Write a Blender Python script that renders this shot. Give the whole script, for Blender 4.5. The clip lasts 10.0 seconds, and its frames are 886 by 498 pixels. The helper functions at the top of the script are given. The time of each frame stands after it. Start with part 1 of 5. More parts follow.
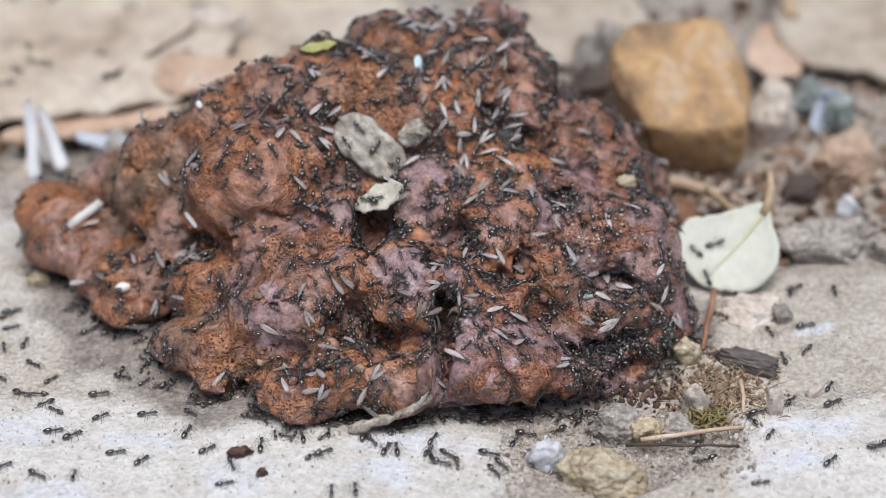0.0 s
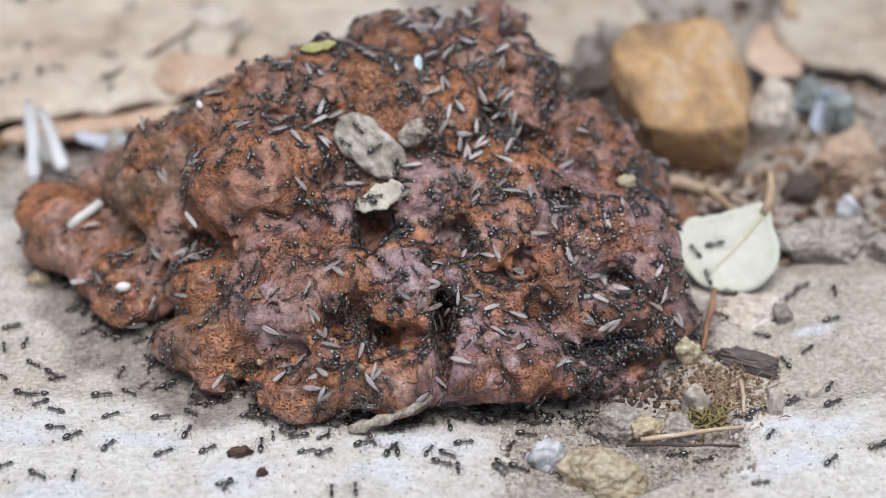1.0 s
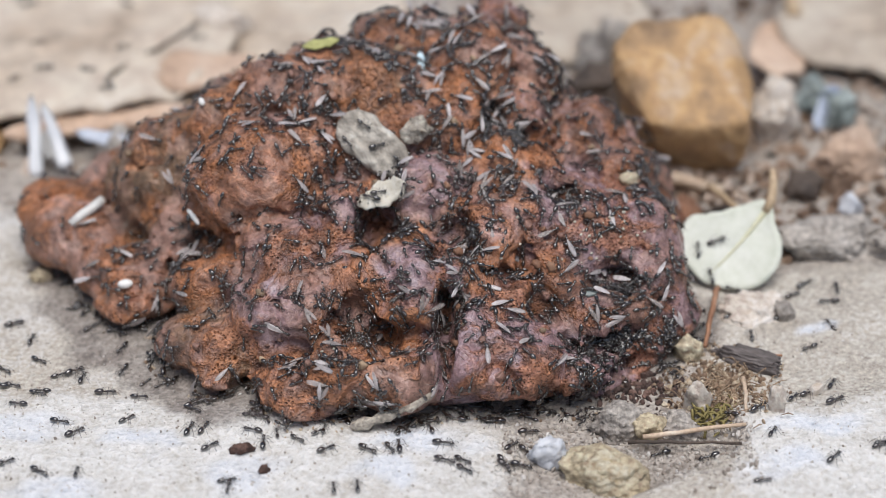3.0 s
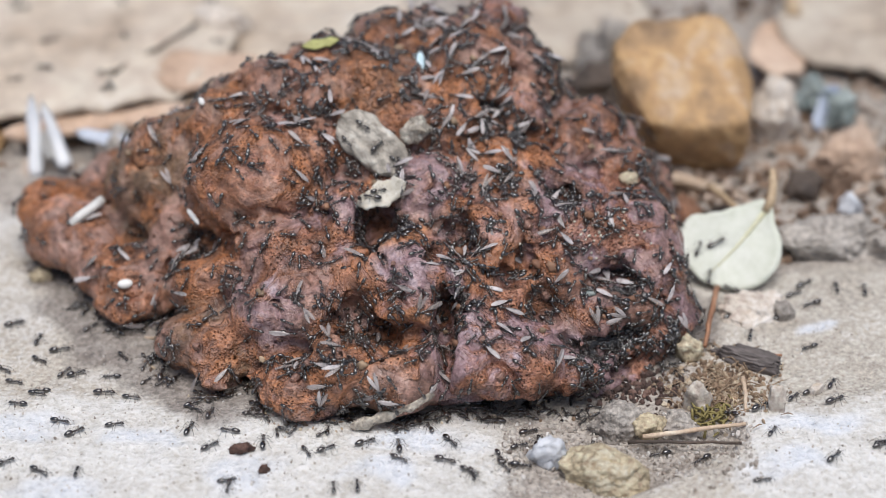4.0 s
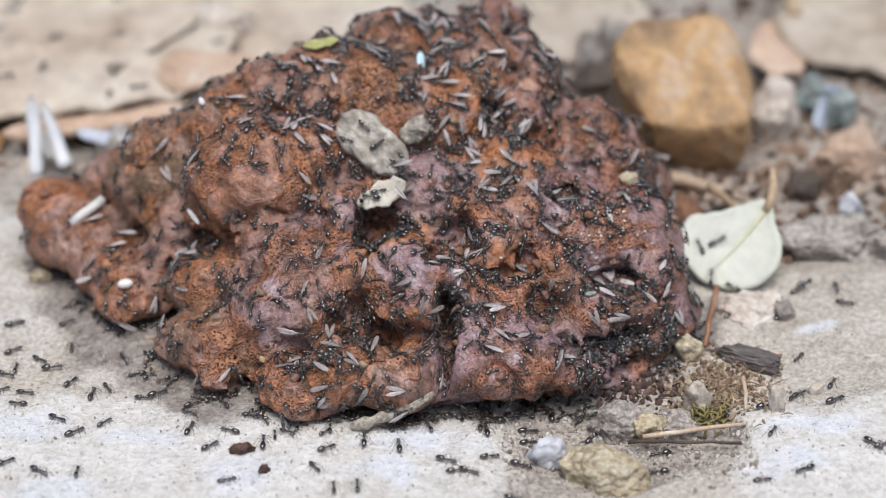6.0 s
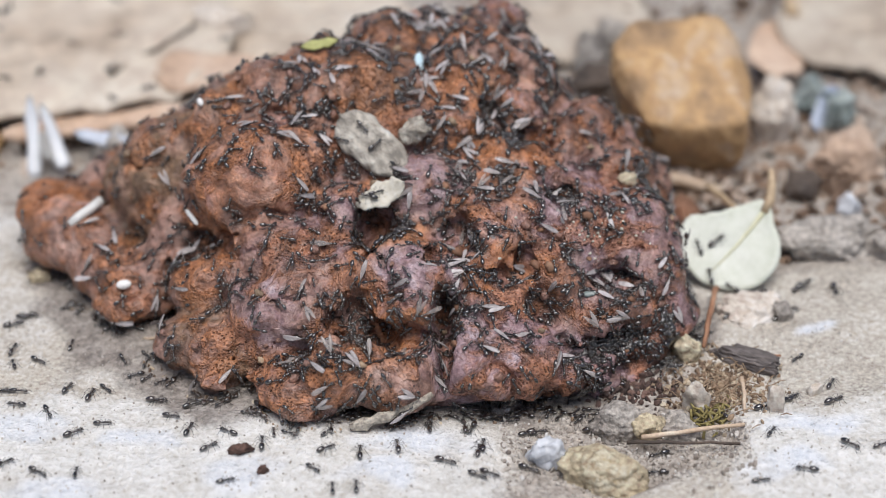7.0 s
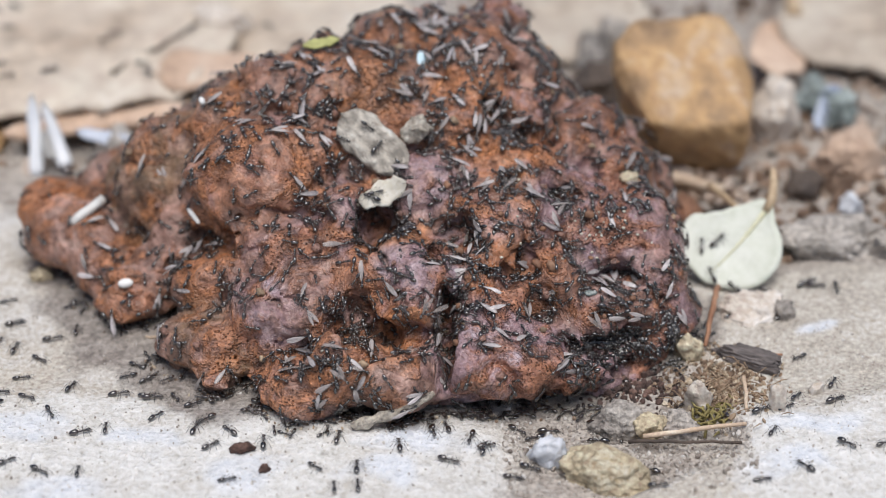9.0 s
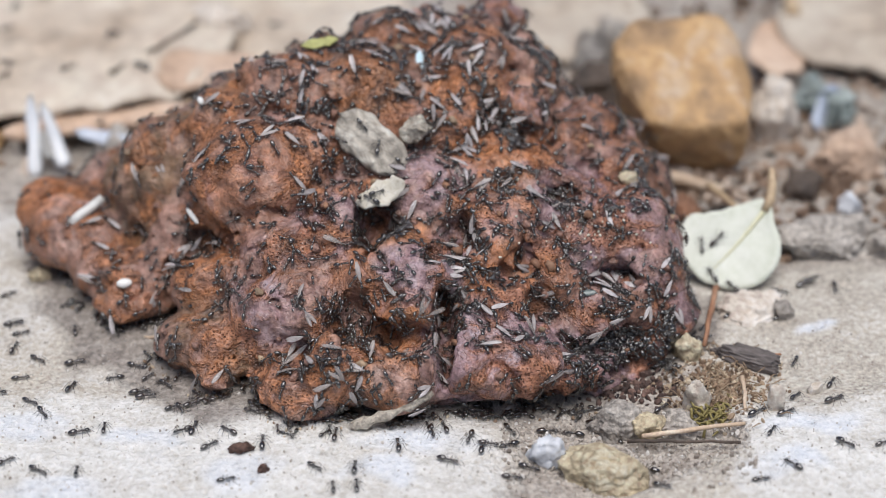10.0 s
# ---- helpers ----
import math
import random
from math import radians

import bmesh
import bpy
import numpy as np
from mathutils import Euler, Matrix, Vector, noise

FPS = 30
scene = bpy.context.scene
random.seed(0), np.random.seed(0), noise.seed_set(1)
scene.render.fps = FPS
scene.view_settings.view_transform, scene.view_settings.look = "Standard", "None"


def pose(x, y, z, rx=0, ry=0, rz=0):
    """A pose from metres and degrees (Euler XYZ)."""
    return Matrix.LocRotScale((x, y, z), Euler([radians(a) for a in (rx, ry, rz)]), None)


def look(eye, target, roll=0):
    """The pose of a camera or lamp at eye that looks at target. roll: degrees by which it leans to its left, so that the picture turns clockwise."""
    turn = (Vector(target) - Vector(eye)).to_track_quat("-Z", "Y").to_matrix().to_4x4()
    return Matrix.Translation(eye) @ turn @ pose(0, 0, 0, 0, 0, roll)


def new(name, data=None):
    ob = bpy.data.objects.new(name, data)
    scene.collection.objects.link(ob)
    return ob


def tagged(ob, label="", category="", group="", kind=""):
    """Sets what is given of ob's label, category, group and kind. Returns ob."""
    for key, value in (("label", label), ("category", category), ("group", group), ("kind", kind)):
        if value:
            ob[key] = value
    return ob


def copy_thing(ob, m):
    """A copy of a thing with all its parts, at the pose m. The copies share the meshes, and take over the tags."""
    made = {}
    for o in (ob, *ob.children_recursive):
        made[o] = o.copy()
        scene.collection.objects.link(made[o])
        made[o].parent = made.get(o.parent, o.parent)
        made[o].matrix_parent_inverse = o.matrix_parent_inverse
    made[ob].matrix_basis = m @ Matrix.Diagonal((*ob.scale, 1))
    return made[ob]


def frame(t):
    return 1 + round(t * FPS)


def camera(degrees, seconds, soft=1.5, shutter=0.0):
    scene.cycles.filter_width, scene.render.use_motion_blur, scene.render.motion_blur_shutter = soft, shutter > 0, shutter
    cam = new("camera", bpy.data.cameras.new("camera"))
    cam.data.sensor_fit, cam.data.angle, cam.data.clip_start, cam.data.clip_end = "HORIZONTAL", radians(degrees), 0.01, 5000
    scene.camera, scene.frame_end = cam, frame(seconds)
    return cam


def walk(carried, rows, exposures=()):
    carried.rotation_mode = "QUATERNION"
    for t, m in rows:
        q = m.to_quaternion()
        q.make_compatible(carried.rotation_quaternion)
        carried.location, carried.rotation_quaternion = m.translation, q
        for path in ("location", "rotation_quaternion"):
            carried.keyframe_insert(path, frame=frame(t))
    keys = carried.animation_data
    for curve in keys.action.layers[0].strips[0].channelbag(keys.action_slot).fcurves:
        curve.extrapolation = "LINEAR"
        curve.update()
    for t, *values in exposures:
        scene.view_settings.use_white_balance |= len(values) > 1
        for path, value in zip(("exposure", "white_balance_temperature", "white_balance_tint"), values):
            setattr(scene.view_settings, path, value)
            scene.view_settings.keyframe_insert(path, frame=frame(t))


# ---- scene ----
from mathutils.bvhtree import BVHTree

# ---- camera ----
MM = 0.001
PITCH, REACH, LENS = 33.0, 0.400, 24.0
EYE = Vector((0, -REACH * math.cos(radians(PITCH)), REACH * math.sin(radians(PITCH))))
SIDE = Vector((1, 0, 0))
RISE = Vector((0, math.sin(radians(PITCH)), math.cos(radians(PITCH))))


def aim(dx, dy):
    """The point looked at: the hand sways by fractions of a millimetre."""
    s = 2 * REACH * math.tan(radians(LENS / 2)) / 1568
    return SIDE * (-dx * s) + RISE * (dy * s)


cam = camera(LENS, 10.0, soft=0.9)
cam.data.dof.use_dof = True
cam.data.dof.focus_distance = 0.356
cam.data.dof.aperture_fstop = 9.5
SWAY = [(0, -4.9, 6.1), (0.5, -4.6, 5.8), (1, -4.6, 5.9), (1.5, -1.3, 2.9), (2, 1.5, 1.0), (2.5, 0, 0.9), (4, -1, 0.6), (4.5, 0, 0), (5, 3.1, 0.1), (5.5, 1.5, 0),
        (7, -3.1, 1.5), (7.5, -2.1, 0.9), (8, -2.7, -0.2), (8.5, -1.5, -0.6), (9, -0.1, -0.4), (9.5, -2.6, -0.2), (10, -2.3, -0.6)]
walk(cam, [(t, look(EYE, aim(dx, dy))) for t, dx, dy in SWAY], [(0, -0.33), (2.5, -0.33), (4.0, -0.27), (10, -0.27)])

# ---- light ----
SUN_UP, SUN_ROUND = 76.0, 172.0
world = bpy.data.worlds.new("overcast_sky")
scene.world = world
world.use_nodes = True
wn = world.node_tree
sky = wn.nodes.new("ShaderNodeTexSky")
sky.sky_type, sky.sun_disc = "NISHITA", False
sky.sun_elevation, sky.sun_rotation = radians(SUN_UP), radians(SUN_ROUND)
sky.air_density, sky.dust_density, sky.ozone_density = 1.0, 3.0, 1.0
wn.links.new(sky.outputs[0], wn.nodes["Background"].inputs[0])
wn.nodes["Background"].inputs[1].default_value = 0.10
lamp = bpy.data.lights.new("sun", "SUN")
lamp.energy, lamp.angle, lamp.color = 3.1, radians(44), (1.0, 0.985, 0.975)
sun = new("sun", lamp)
a, e = radians(SUN_ROUND), radians(SUN_UP)
sun.matrix_basis = look(Vector((math.sin(a) * math.cos(e), math.cos(a) * math.cos(e), math.sin(e))), (0, 0, 0))


# ---- materials ----
def tree(name):
    m = bpy.data.materials.new(name)
    m.use_nodes = True
    nt = m.node_tree
    return m, nt, nt.nodes["Principled BSDF"]


def wire(nt, a, b):
    nt.links.new(a, b)


def coords(nt):
    return nt.nodes.new("ShaderNodeTexCoord").outputs["Object"]


def grain(nt, vec, size, detail=4.0, rough=0.55, warp=0.0):
    """Noise whose blots are about size millimetres wide."""
    n = nt.nodes.new("ShaderNodeTexNoise")
    n.inputs["Scale"].default_value = 500.0 / size
    n.inputs["Detail"].default_value = detail
    n.inputs["Roughness"].default_value = rough
    n.inputs["Distortion"].default_value = warp
    wire(nt, vec, n.inputs["Vector"])
    return n.outputs["Fac"]


def pits(nt, vec, size):
    v = nt.nodes.new("ShaderNodeTexVoronoi")
    v.inputs["Scale"].default_value = 1000.0 / size
    wire(nt, vec, v.inputs["Vector"])
    return v.outputs["Distance"]


def ramp(nt, fac, stops):
    r = nt.nodes.new("ShaderNodeValToRGB")
    while len(r.color_ramp.elements) < len(stops):
        r.color_ramp.elements.new(0.5)
    for el, (p, c) in zip(r.color_ramp.elements, stops):
        el.position = p
        el.color = (*c, 1) if len(c) == 3 else (c[0], c[0], c[0], 1)
    wire(nt, fac, r.inputs[0])
    return r.outputs[0]


def blend(nt, fac, a, b, how="MIX"):
    x = nt.nodes.new("ShaderNodeMix")
    x.data_type, x.blend_type = "RGBA", how
    for v, i in ((fac, 0), (a, 6), (b, 7)):
        if isinstance(v, (int, float)):
            x.inputs[i].default_value = v
        elif isinstance(v, tuple):
            x.inputs[i].default_value = (*v, 1)
        else:
            wire(nt, v, x.inputs[i])
    return x.outputs[2]


def spread(nt, v, lo, hi, a, b):
    r = nt.nodes.new("ShaderNodeMapRange")
    wire(nt, v, r.inputs[0])
    for i, x in enumerate((lo, hi, a, b)):
        r.inputs[i + 1].default_value = x
    return r.outputs[0]


def relief(nt, bsdf, parts):
    """Bump from (height, depth in millimetres) pairs, one on another."""
    last = None
    for h, depth in parts:
        b = nt.nodes.new("ShaderNodeBump")
        b.inputs["Strength"].default_value = 1.0
        b.inputs["Distance"].default_value = depth * MM
        wire(nt, h, b.inputs["Height"])
        if last:
            wire(nt, last, b.inputs["Normal"])
        last = b.outputs[0]
    wire(nt, last, bsdf.inputs["Normal"])


def surface(name, stops, size=6.0, fine=0.8, rough=(0.6, 0.9), bump=0.15, speck=0.25, gloss=0.5, vary=0.15, stretch=1.0):
    """Two scales of colour, uneven roughness and relief; pieces differ by their random number."""
    m, nt, b = tree(name)
    v = coords(nt)
    info = nt.nodes.new("ShaderNodeObjectInfo")
    shift = nt.nodes.new("ShaderNodeVectorMath")
    shift.operation = "ADD"
    wire(nt, v, shift.inputs[0])
    wire(nt, info.outputs["Random"], shift.inputs[1])
    v = shift.outputs[0]
    if stretch != 1.0:
        long = nt.nodes.new("ShaderNodeMapping")
        long.inputs["Scale"].default_value = (1.0 / stretch, 1, 1)
        wire(nt, v, long.inputs["Vector"])
        v = long.outputs[0]
    big, small = grain(nt, v, size, 6, 0.6, 0.4), grain(nt, v, fine, 3, 0.6)
    col = ramp(nt, big, stops)
    col = blend(nt, speck, col, ramp(nt, small, [(0.3, (0.12,)), (0.5, (0.5,)), (0.72, (0.95,))]), "OVERLAY")
    tone = nt.nodes.new("ShaderNodeHueSaturation")
    wire(nt, spread(nt, info.outputs["Random"], 0, 1, 1 - vary, 1 + vary), tone.inputs["Value"])
    wire(nt, col, tone.inputs["Color"])
    wire(nt, tone.outputs[0], b.inputs["Base Color"])
    wire(nt, spread(nt, big, 0.3, 0.7, *rough), b.inputs["Roughness"])
    b.inputs["Specular IOR Level"].default_value = gloss
    relief(nt, b, [(big, bump * 3), (small, bump)])
    return m


def dung_material():
    """Rust-brown dung: orange crumb, brown skin and moist purple-grey film, finely pitted."""
    m, nt, b = tree("dung")
    v = coords(nt)
    at = nt.nodes.new("ShaderNodeAttribute")
    at.attribute_name = "tone"
    sep = nt.nodes.new("ShaderNodeSeparateColor")
    wire(nt, at.outputs["Color"], sep.inputs[0])
    big, mid, small = grain(nt, v, 6, 6, 0.65, 0.8), grain(nt, v, 3.2, 5, 0.6, 0.5), grain(nt, v, 0.5, 3, 0.6)
    brown = ramp(nt, mid, [(0.28, (0.11, 0.064, 0.052)), (0.43, (0.22, 0.125, 0.098)), (0.57, (0.34, 0.195, 0.155)), (0.72, (0.47, 0.32, 0.27))])
    orange = ramp(nt, mid, [(0.25, (0.15, 0.064, 0.034)), (0.46, (0.36, 0.150, 0.075)), (0.7, (0.55, 0.27, 0.15))])
    purple = ramp(nt, mid, [(0.28, (0.14, 0.085, 0.085)), (0.5, (0.31, 0.200, 0.212)), (0.75, (0.50, 0.42, 0.46))])
    olive = ramp(nt, mid, [(0.3, (0.09, 0.056, 0.034)), (0.6, (0.24, 0.145, 0.088)), (0.8, (0.38, 0.26, 0.17))])

    def mask(chan, lo, hi):
        add = nt.nodes.new("ShaderNodeMath")
        add.operation = "ADD"
        wire(nt, chan, add.inputs[0])
        wire(nt, big, add.inputs[1])
        return spread(nt, add.outputs[0], lo, hi, 0, 1)
    col = blend(nt, mask(sep.outputs[0], 0.76, 1.02), brown, orange)
    col = blend(nt, mask(sep.outputs[2], 0.68, 0.95), col, olive)
    film = mask(sep.outputs[1], 0.68, 0.92)
    col = blend(nt, film, col, purple)
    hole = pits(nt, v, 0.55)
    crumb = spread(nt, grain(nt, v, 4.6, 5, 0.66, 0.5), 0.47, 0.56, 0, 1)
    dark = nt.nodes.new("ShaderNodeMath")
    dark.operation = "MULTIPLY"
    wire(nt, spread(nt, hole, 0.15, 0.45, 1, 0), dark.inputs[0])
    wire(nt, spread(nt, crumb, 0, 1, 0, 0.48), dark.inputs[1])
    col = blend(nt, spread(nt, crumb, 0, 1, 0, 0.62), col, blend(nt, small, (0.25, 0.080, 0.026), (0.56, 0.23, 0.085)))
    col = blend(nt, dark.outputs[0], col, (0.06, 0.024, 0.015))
    soil = grain(nt, v, 4.4, 6, 0.72, 0.7)
    col = blend(nt, spread(nt, soil, 0.53, 0.63, 0, 0.7), col, (0.085, 0.052, 0.043))
    col = blend(nt, spread(nt, soil, 0.45, 0.36, 0, 0.55), col, (0.36, 0.235, 0.19))
    crumbs = grain(nt, v, 1.15, 4, 0.7, 0.3)
    col = blend(nt, spread(nt, film, 0, 1, 0.45, 0.15), col, ramp(nt, crumbs, [(0.32, (0.08,)), (0.5, (0.5,)), (0.68, (0.95,))]), "OVERLAY")
    col = blend(nt, 0.35, col, ramp(nt, small, [(0.3, (0.1,)), (0.5, (0.5,)), (0.75, (0.98,))]), "OVERLAY")
    lift = nt.nodes.new("ShaderNodeHueSaturation")
    lift.inputs["Value"].default_value = 1.12
    wire(nt, col, lift.inputs["Color"])
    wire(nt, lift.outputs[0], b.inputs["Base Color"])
    wire(nt, blend(nt, film, spread(nt, small, 0.3, 0.7, 0.22, 0.52), spread(nt, small, 0.3, 0.7, 0.14, 0.36)), b.inputs["Roughness"])
    pitted = nt.nodes.new("ShaderNodeMath")
    pitted.operation = "MULTIPLY"
    wire(nt, spread(nt, hole, 0.0, 0.45, 0, 1), pitted.inputs[0])
    wire(nt, crumb, pitted.inputs[1])
    relief(nt, b, [(mid, 0.6), (crumbs, 0.75), (pitted.outputs[0], 0.5), (small, 0.34)])
    return m


def ground_material():
    """Pale limestone, cream and bluish white; grit in the hollows, coloured darker round the heap's foot."""
    m, nt, b = tree("ground")
    v = coords(nt)

    def lay(name):
        at = nt.nodes.new("ShaderNodeAttribute")
        at.attribute_name = name
        return at.outputs["Fac"]

    def sum_of(a, c, how="ADD"):
        k = nt.nodes.new("ShaderNodeMath")
        k.operation = how
        wire(nt, a, k.inputs[0])
        wire(nt, c, k.inputs[1])
        return k.outputs[0]
    wide, big, mid = grain(nt, v, 420, 4, 0.6, 0.5), grain(nt, v, 22, 6, 0.62, 0.3), grain(nt, v, 5, 7, 0.66, 0.1)
    small, tiny = grain(nt, v, 1.2, 4, 0.65), grain(nt, v, 0.45, 3, 0.65)
    stone = ramp(nt, mid, [(0.28, (0.46, 0.415, 0.36)), (0.42, (0.57, 0.53, 0.475)), (0.56, (0.67, 0.635, 0.585)), (0.70, (0.78, 0.755, 0.72))])
    stone = blend(nt, spread(nt, big, 0.56, 0.66, 0, 0.5), stone, (0.66, 0.67, 0.68))
    stone = blend(nt, spread(nt, big, 0.46, 0.36, 0, 0.6), stone, blend(nt, mid, (0.44, 0.37, 0.28), (0.68, 0.61, 0.50)))
    stone = blend(nt, spread(nt, wide, 0.42, 0.62, 0, 0.55), stone, (0.52, 0.47, 0.41))
    stone = blend(nt, lay("warm"), stone, ramp(nt, mid, [(0.3, (0.46, 0.41, 0.35)), (0.5, (0.555, 0.51, 0.445)), (0.7, (0.65, 0.605, 0.54))]))
    stone = blend(nt, sum_of(lay("front"), spread(nt, mid, 0.3, 0.6, 0.5, 1.0), "MULTIPLY"), stone, ramp(nt, small, [(0.3, (0.66, 0.64, 0.60)), (0.65, (0.85, 0.835, 0.81))]))
    stone = blend(nt, sum_of(lay("bloom"), spread(nt, mid, 0.32, 0.55, 0.35, 1.0), "MULTIPLY"), stone, ramp(nt, small, [(0.3, (0.68, 0.71, 0.76)), (0.65, (0.82, 0.84, 0.88))]))
    stone = blend(nt, sum_of(lay("foot_dark"), spread(nt, mid, 0.35, 0.65, 1.0, 0.72), "MULTIPLY"), stone, ramp(nt, small, [(0.3, (0.20, 0.17, 0.15)), (0.7, (0.35, 0.31, 0.28))]))
    grit = ramp(nt, small, [(0.28, (0.24, 0.205, 0.175)), (0.45, (0.38, 0.335, 0.295)), (0.6, (0.49, 0.445, 0.40)), (0.78, (0.64, 0.60, 0.55))])
    col = blend(nt, spread(nt, sum_of(lay("soil"), spread(nt, mid, 0.3, 0.7, -0.35, 0.35)), 0.35, 0.75, 0, 1), stone, grit)
    col = blend(nt, 0.5, col, ramp(nt, tiny, [(0.3, (0.1,)), (0.5, (0.5,)), (0.72, (0.95,))]), "OVERLAY")
    col = blend(nt, spread(nt, small, 0.31, 0.26, 0, 0.5), col, (0.20, 0.16, 0.13))
    wire(nt, col, b.inputs["Base Color"])
    wire(nt, spread(nt, small, 0.3, 0.7, 0.7, 0.95), b.inputs["Roughness"])
    b.inputs["Specular IOR Level"].default_value = 0.3
    relief(nt, b, [(mid, 1.1), (small, 0.95), (tiny, 0.4)])
    return m


def chitin_material():
    """Black-brown shining ant skin, a little browner from ant to ant."""
    m, nt, b = tree("chitin")
    v = coords(nt)
    info = nt.nodes.new("ShaderNodeObjectInfo")
    col = blend(nt, info.outputs["Random"], (0.008, 0.006, 0.005), (0.030, 0.018, 0.013))
    n = grain(nt, v, 0.35, 3)
    col = blend(nt, spread(nt, n, 0.45, 0.7, 0, 0.5), col, (0.05, 0.034, 0.026))
    wire(nt, col, b.inputs["Base Color"])
    wire(nt, spread(nt, n, 0.3, 0.7, 0.08, 0.2), b.inputs["Roughness"])
    b.inputs["Specular IOR Level"].default_value = 1.0
    b.inputs["Coat Weight"].default_value, b.inputs["Coat Roughness"].default_value, b.inputs["Coat IOR"].default_value = 1.0, 0.05, 1.65
    return m


def wing_material():
    """Milky, half clear wing membrane with a silky sheen."""
    m, nt, b = tree("wing")
    v = coords(nt)
    info = nt.nodes.new("ShaderNodeObjectInfo")
    n = grain(nt, v, 0.5, 3, 0.6, 0.5)
    col = ramp(nt, n, [(0.3, (0.50, 0.45, 0.44)), (0.7, (0.78, 0.73, 0.74))])
    col = blend(nt, info.outputs["Random"], col, blend(nt, 0.8, col, (0.55, 0.50, 0.44), "MULTIPLY"))
    wire(nt, col, b.inputs["Base Color"])
    wire(nt, spread(nt, info.outputs["Random"], 0, 1, 0.85, 0.35), b.inputs["Alpha"])
    wire(nt, spread(nt, n, 0.3, 0.7, 0.22, 0.4), b.inputs["Roughness"])
    b.inputs["Specular IOR Level"].default_value = 0.8
    relief(nt, b, [(n, 0.05)])
    return m


DUNG, GROUND, CHITIN, WING = dung_material(), ground_material(), chitin_material(), wing_material()
OCHRE = surface("ochre_rock", [(0.34, (0.26, 0.17, 0.10)), (0.45, (0.42, 0.27, 0.145)), (0.55, (0.55, 0.345, 0.17)), (0.66, (0.60, 0.46, 0.33))], 7, 1.5, bump=0.35)
CREAM = surface("cream_stone", [(0.3, (0.48, 0.41, 0.34)), (0.5, (0.64, 0.57, 0.50)), (0.75, (0.76, 0.71, 0.65))], 5, 0.6, bump=0.35, speck=0.45)
BEIGE = surface("beige_bark", [(0.25, (0.30, 0.22, 0.16)), (0.42, (0.52, 0.435, 0.35)), (0.6, (0.61, 0.54, 0.455)), (0.8, (0.70, 0.65, 0.58))], 16, 2.0, bump=0.3)
TAN = surface("tan_leaf", [(0.3, (0.42, 0.28, 0.19)), (0.5, (0.54, 0.39, 0.29)), (0.75, (0.64, 0.52, 0.42))], 10, 1.0, bump=0.2)
GREYCHIP = surface("grey_bark_chip", [(0.28, (0.20, 0.175, 0.145)), (0.43, (0.42, 0.38, 0.325)), (0.58, (0.58, 0.54, 0.475)), (0.74, (0.72, 0.68, 0.61))], 2.4, 0.6, bump=0.45, speck=0.6, stretch=1.5)
PALECHIP = surface("pale_chip", [(0.3, (0.46, 0.42, 0.34)), (0.55, (0.66, 0.62, 0.53)), (0.8, (0.77, 0.74, 0.67))], 2.0, 0.4, bump=0.12)
YELLOW = surface("yellow_pebble", [(0.28, (0.38, 0.30, 0.19)), (0.5, (0.58, 0.49, 0.34)), (0.72, (0.74, 0.67, 0.52))], 3, 0.5, bump=0.4, speck=0.55)
WHITE = surface("white_pebble", [(0.3, (0.52, 0.54, 0.58)), (0.55, (0.70, 0.72, 0.76)), (0.8, (0.82, 0.83, 0.86))], 3, 0.5, bump=0.15)
GREY = surface("grey_stone", [(0.28, (0.22, 0.19, 0.17)), (0.5, (0.42, 0.38, 0.34)), (0.75, (0.60, 0.56, 0.52))], 3, 0.5, bump=0.45, speck=0.6)
DARK = surface("dark_litter", [(0.3, (0.04, 0.03, 0.025)), (0.55, (0.10, 0.075, 0.06)), (0.8, (0.20, 0.15, 0.12))], 4, 0.7, bump=0.25)
BROWN = surface("brown_litter", [(0.3, (0.13, 0.065, 0.04)), (0.55, (0.27, 0.14, 0.085)), (0.8, (0.42, 0.27, 0.18))], 5, 0.7, bump=0.2)
DARKWOOD = surface("dark_wood", [(0.3, (0.065, 0.053, 0.050)), (0.55, (0.13, 0.112, 0.106)), (0.8, (0.25, 0.22, 0.21))], 2.5, 0.5, bump=0.3, speck=0.4, stretch=3.0)
DARKBROWN = surface("husk", [(0.3, (0.05, 0.028, 0.022)), (0.55, (0.12, 0.065, 0.05)), (0.8, (0.24, 0.15, 0.12))], 1.2, 0.3, bump=0.15, speck=0.4)
SPLINT = surface("splinter", [(0.3, (0.34, 0.29, 0.235)), (0.5, (0.53, 0.475, 0.40)), (0.72, (0.69, 0.64, 0.56))], 1.6, 0.4, bump=0.5, speck=0.6)
STRAW = surface("straw", [(0.3, (0.42, 0.29, 0.19)), (0.55, (0.60, 0.46, 0.34)), (0.8, (0.72, 0.62, 0.50))], 3, 0.3, bump=0.06)
REDTWIG = surface("red_brown_twig", [(0.3, (0.24, 0.11, 0.06)), (0.55, (0.42, 0.22, 0.13)), (0.8, (0.58, 0.40, 0.28))], 4, 0.4, bump=0.06)
LEAFMAT = surface("pale_leaf", [(0.3, (0.52, 0.55, 0.45)), (0.5, (0.62, 0.64, 0.56)), (0.75, (0.72, 0.73, 0.68))], 8, 0.7, rough=(0.4, 0.6), bump=0.05, speck=0.12)
RIBMAT = surface("leaf_rib", [(0.3, (0.58, 0.57, 0.38)), (0.7, (0.68, 0.66, 0.48))], 3, 0.4, bump=0.04)
STALKMAT = surface("leaf_stalk", [(0.3, (0.46, 0.33, 0.20)), (0.7, (0.64, 0.49, 0.33))], 3, 0.4, bump=0.04)
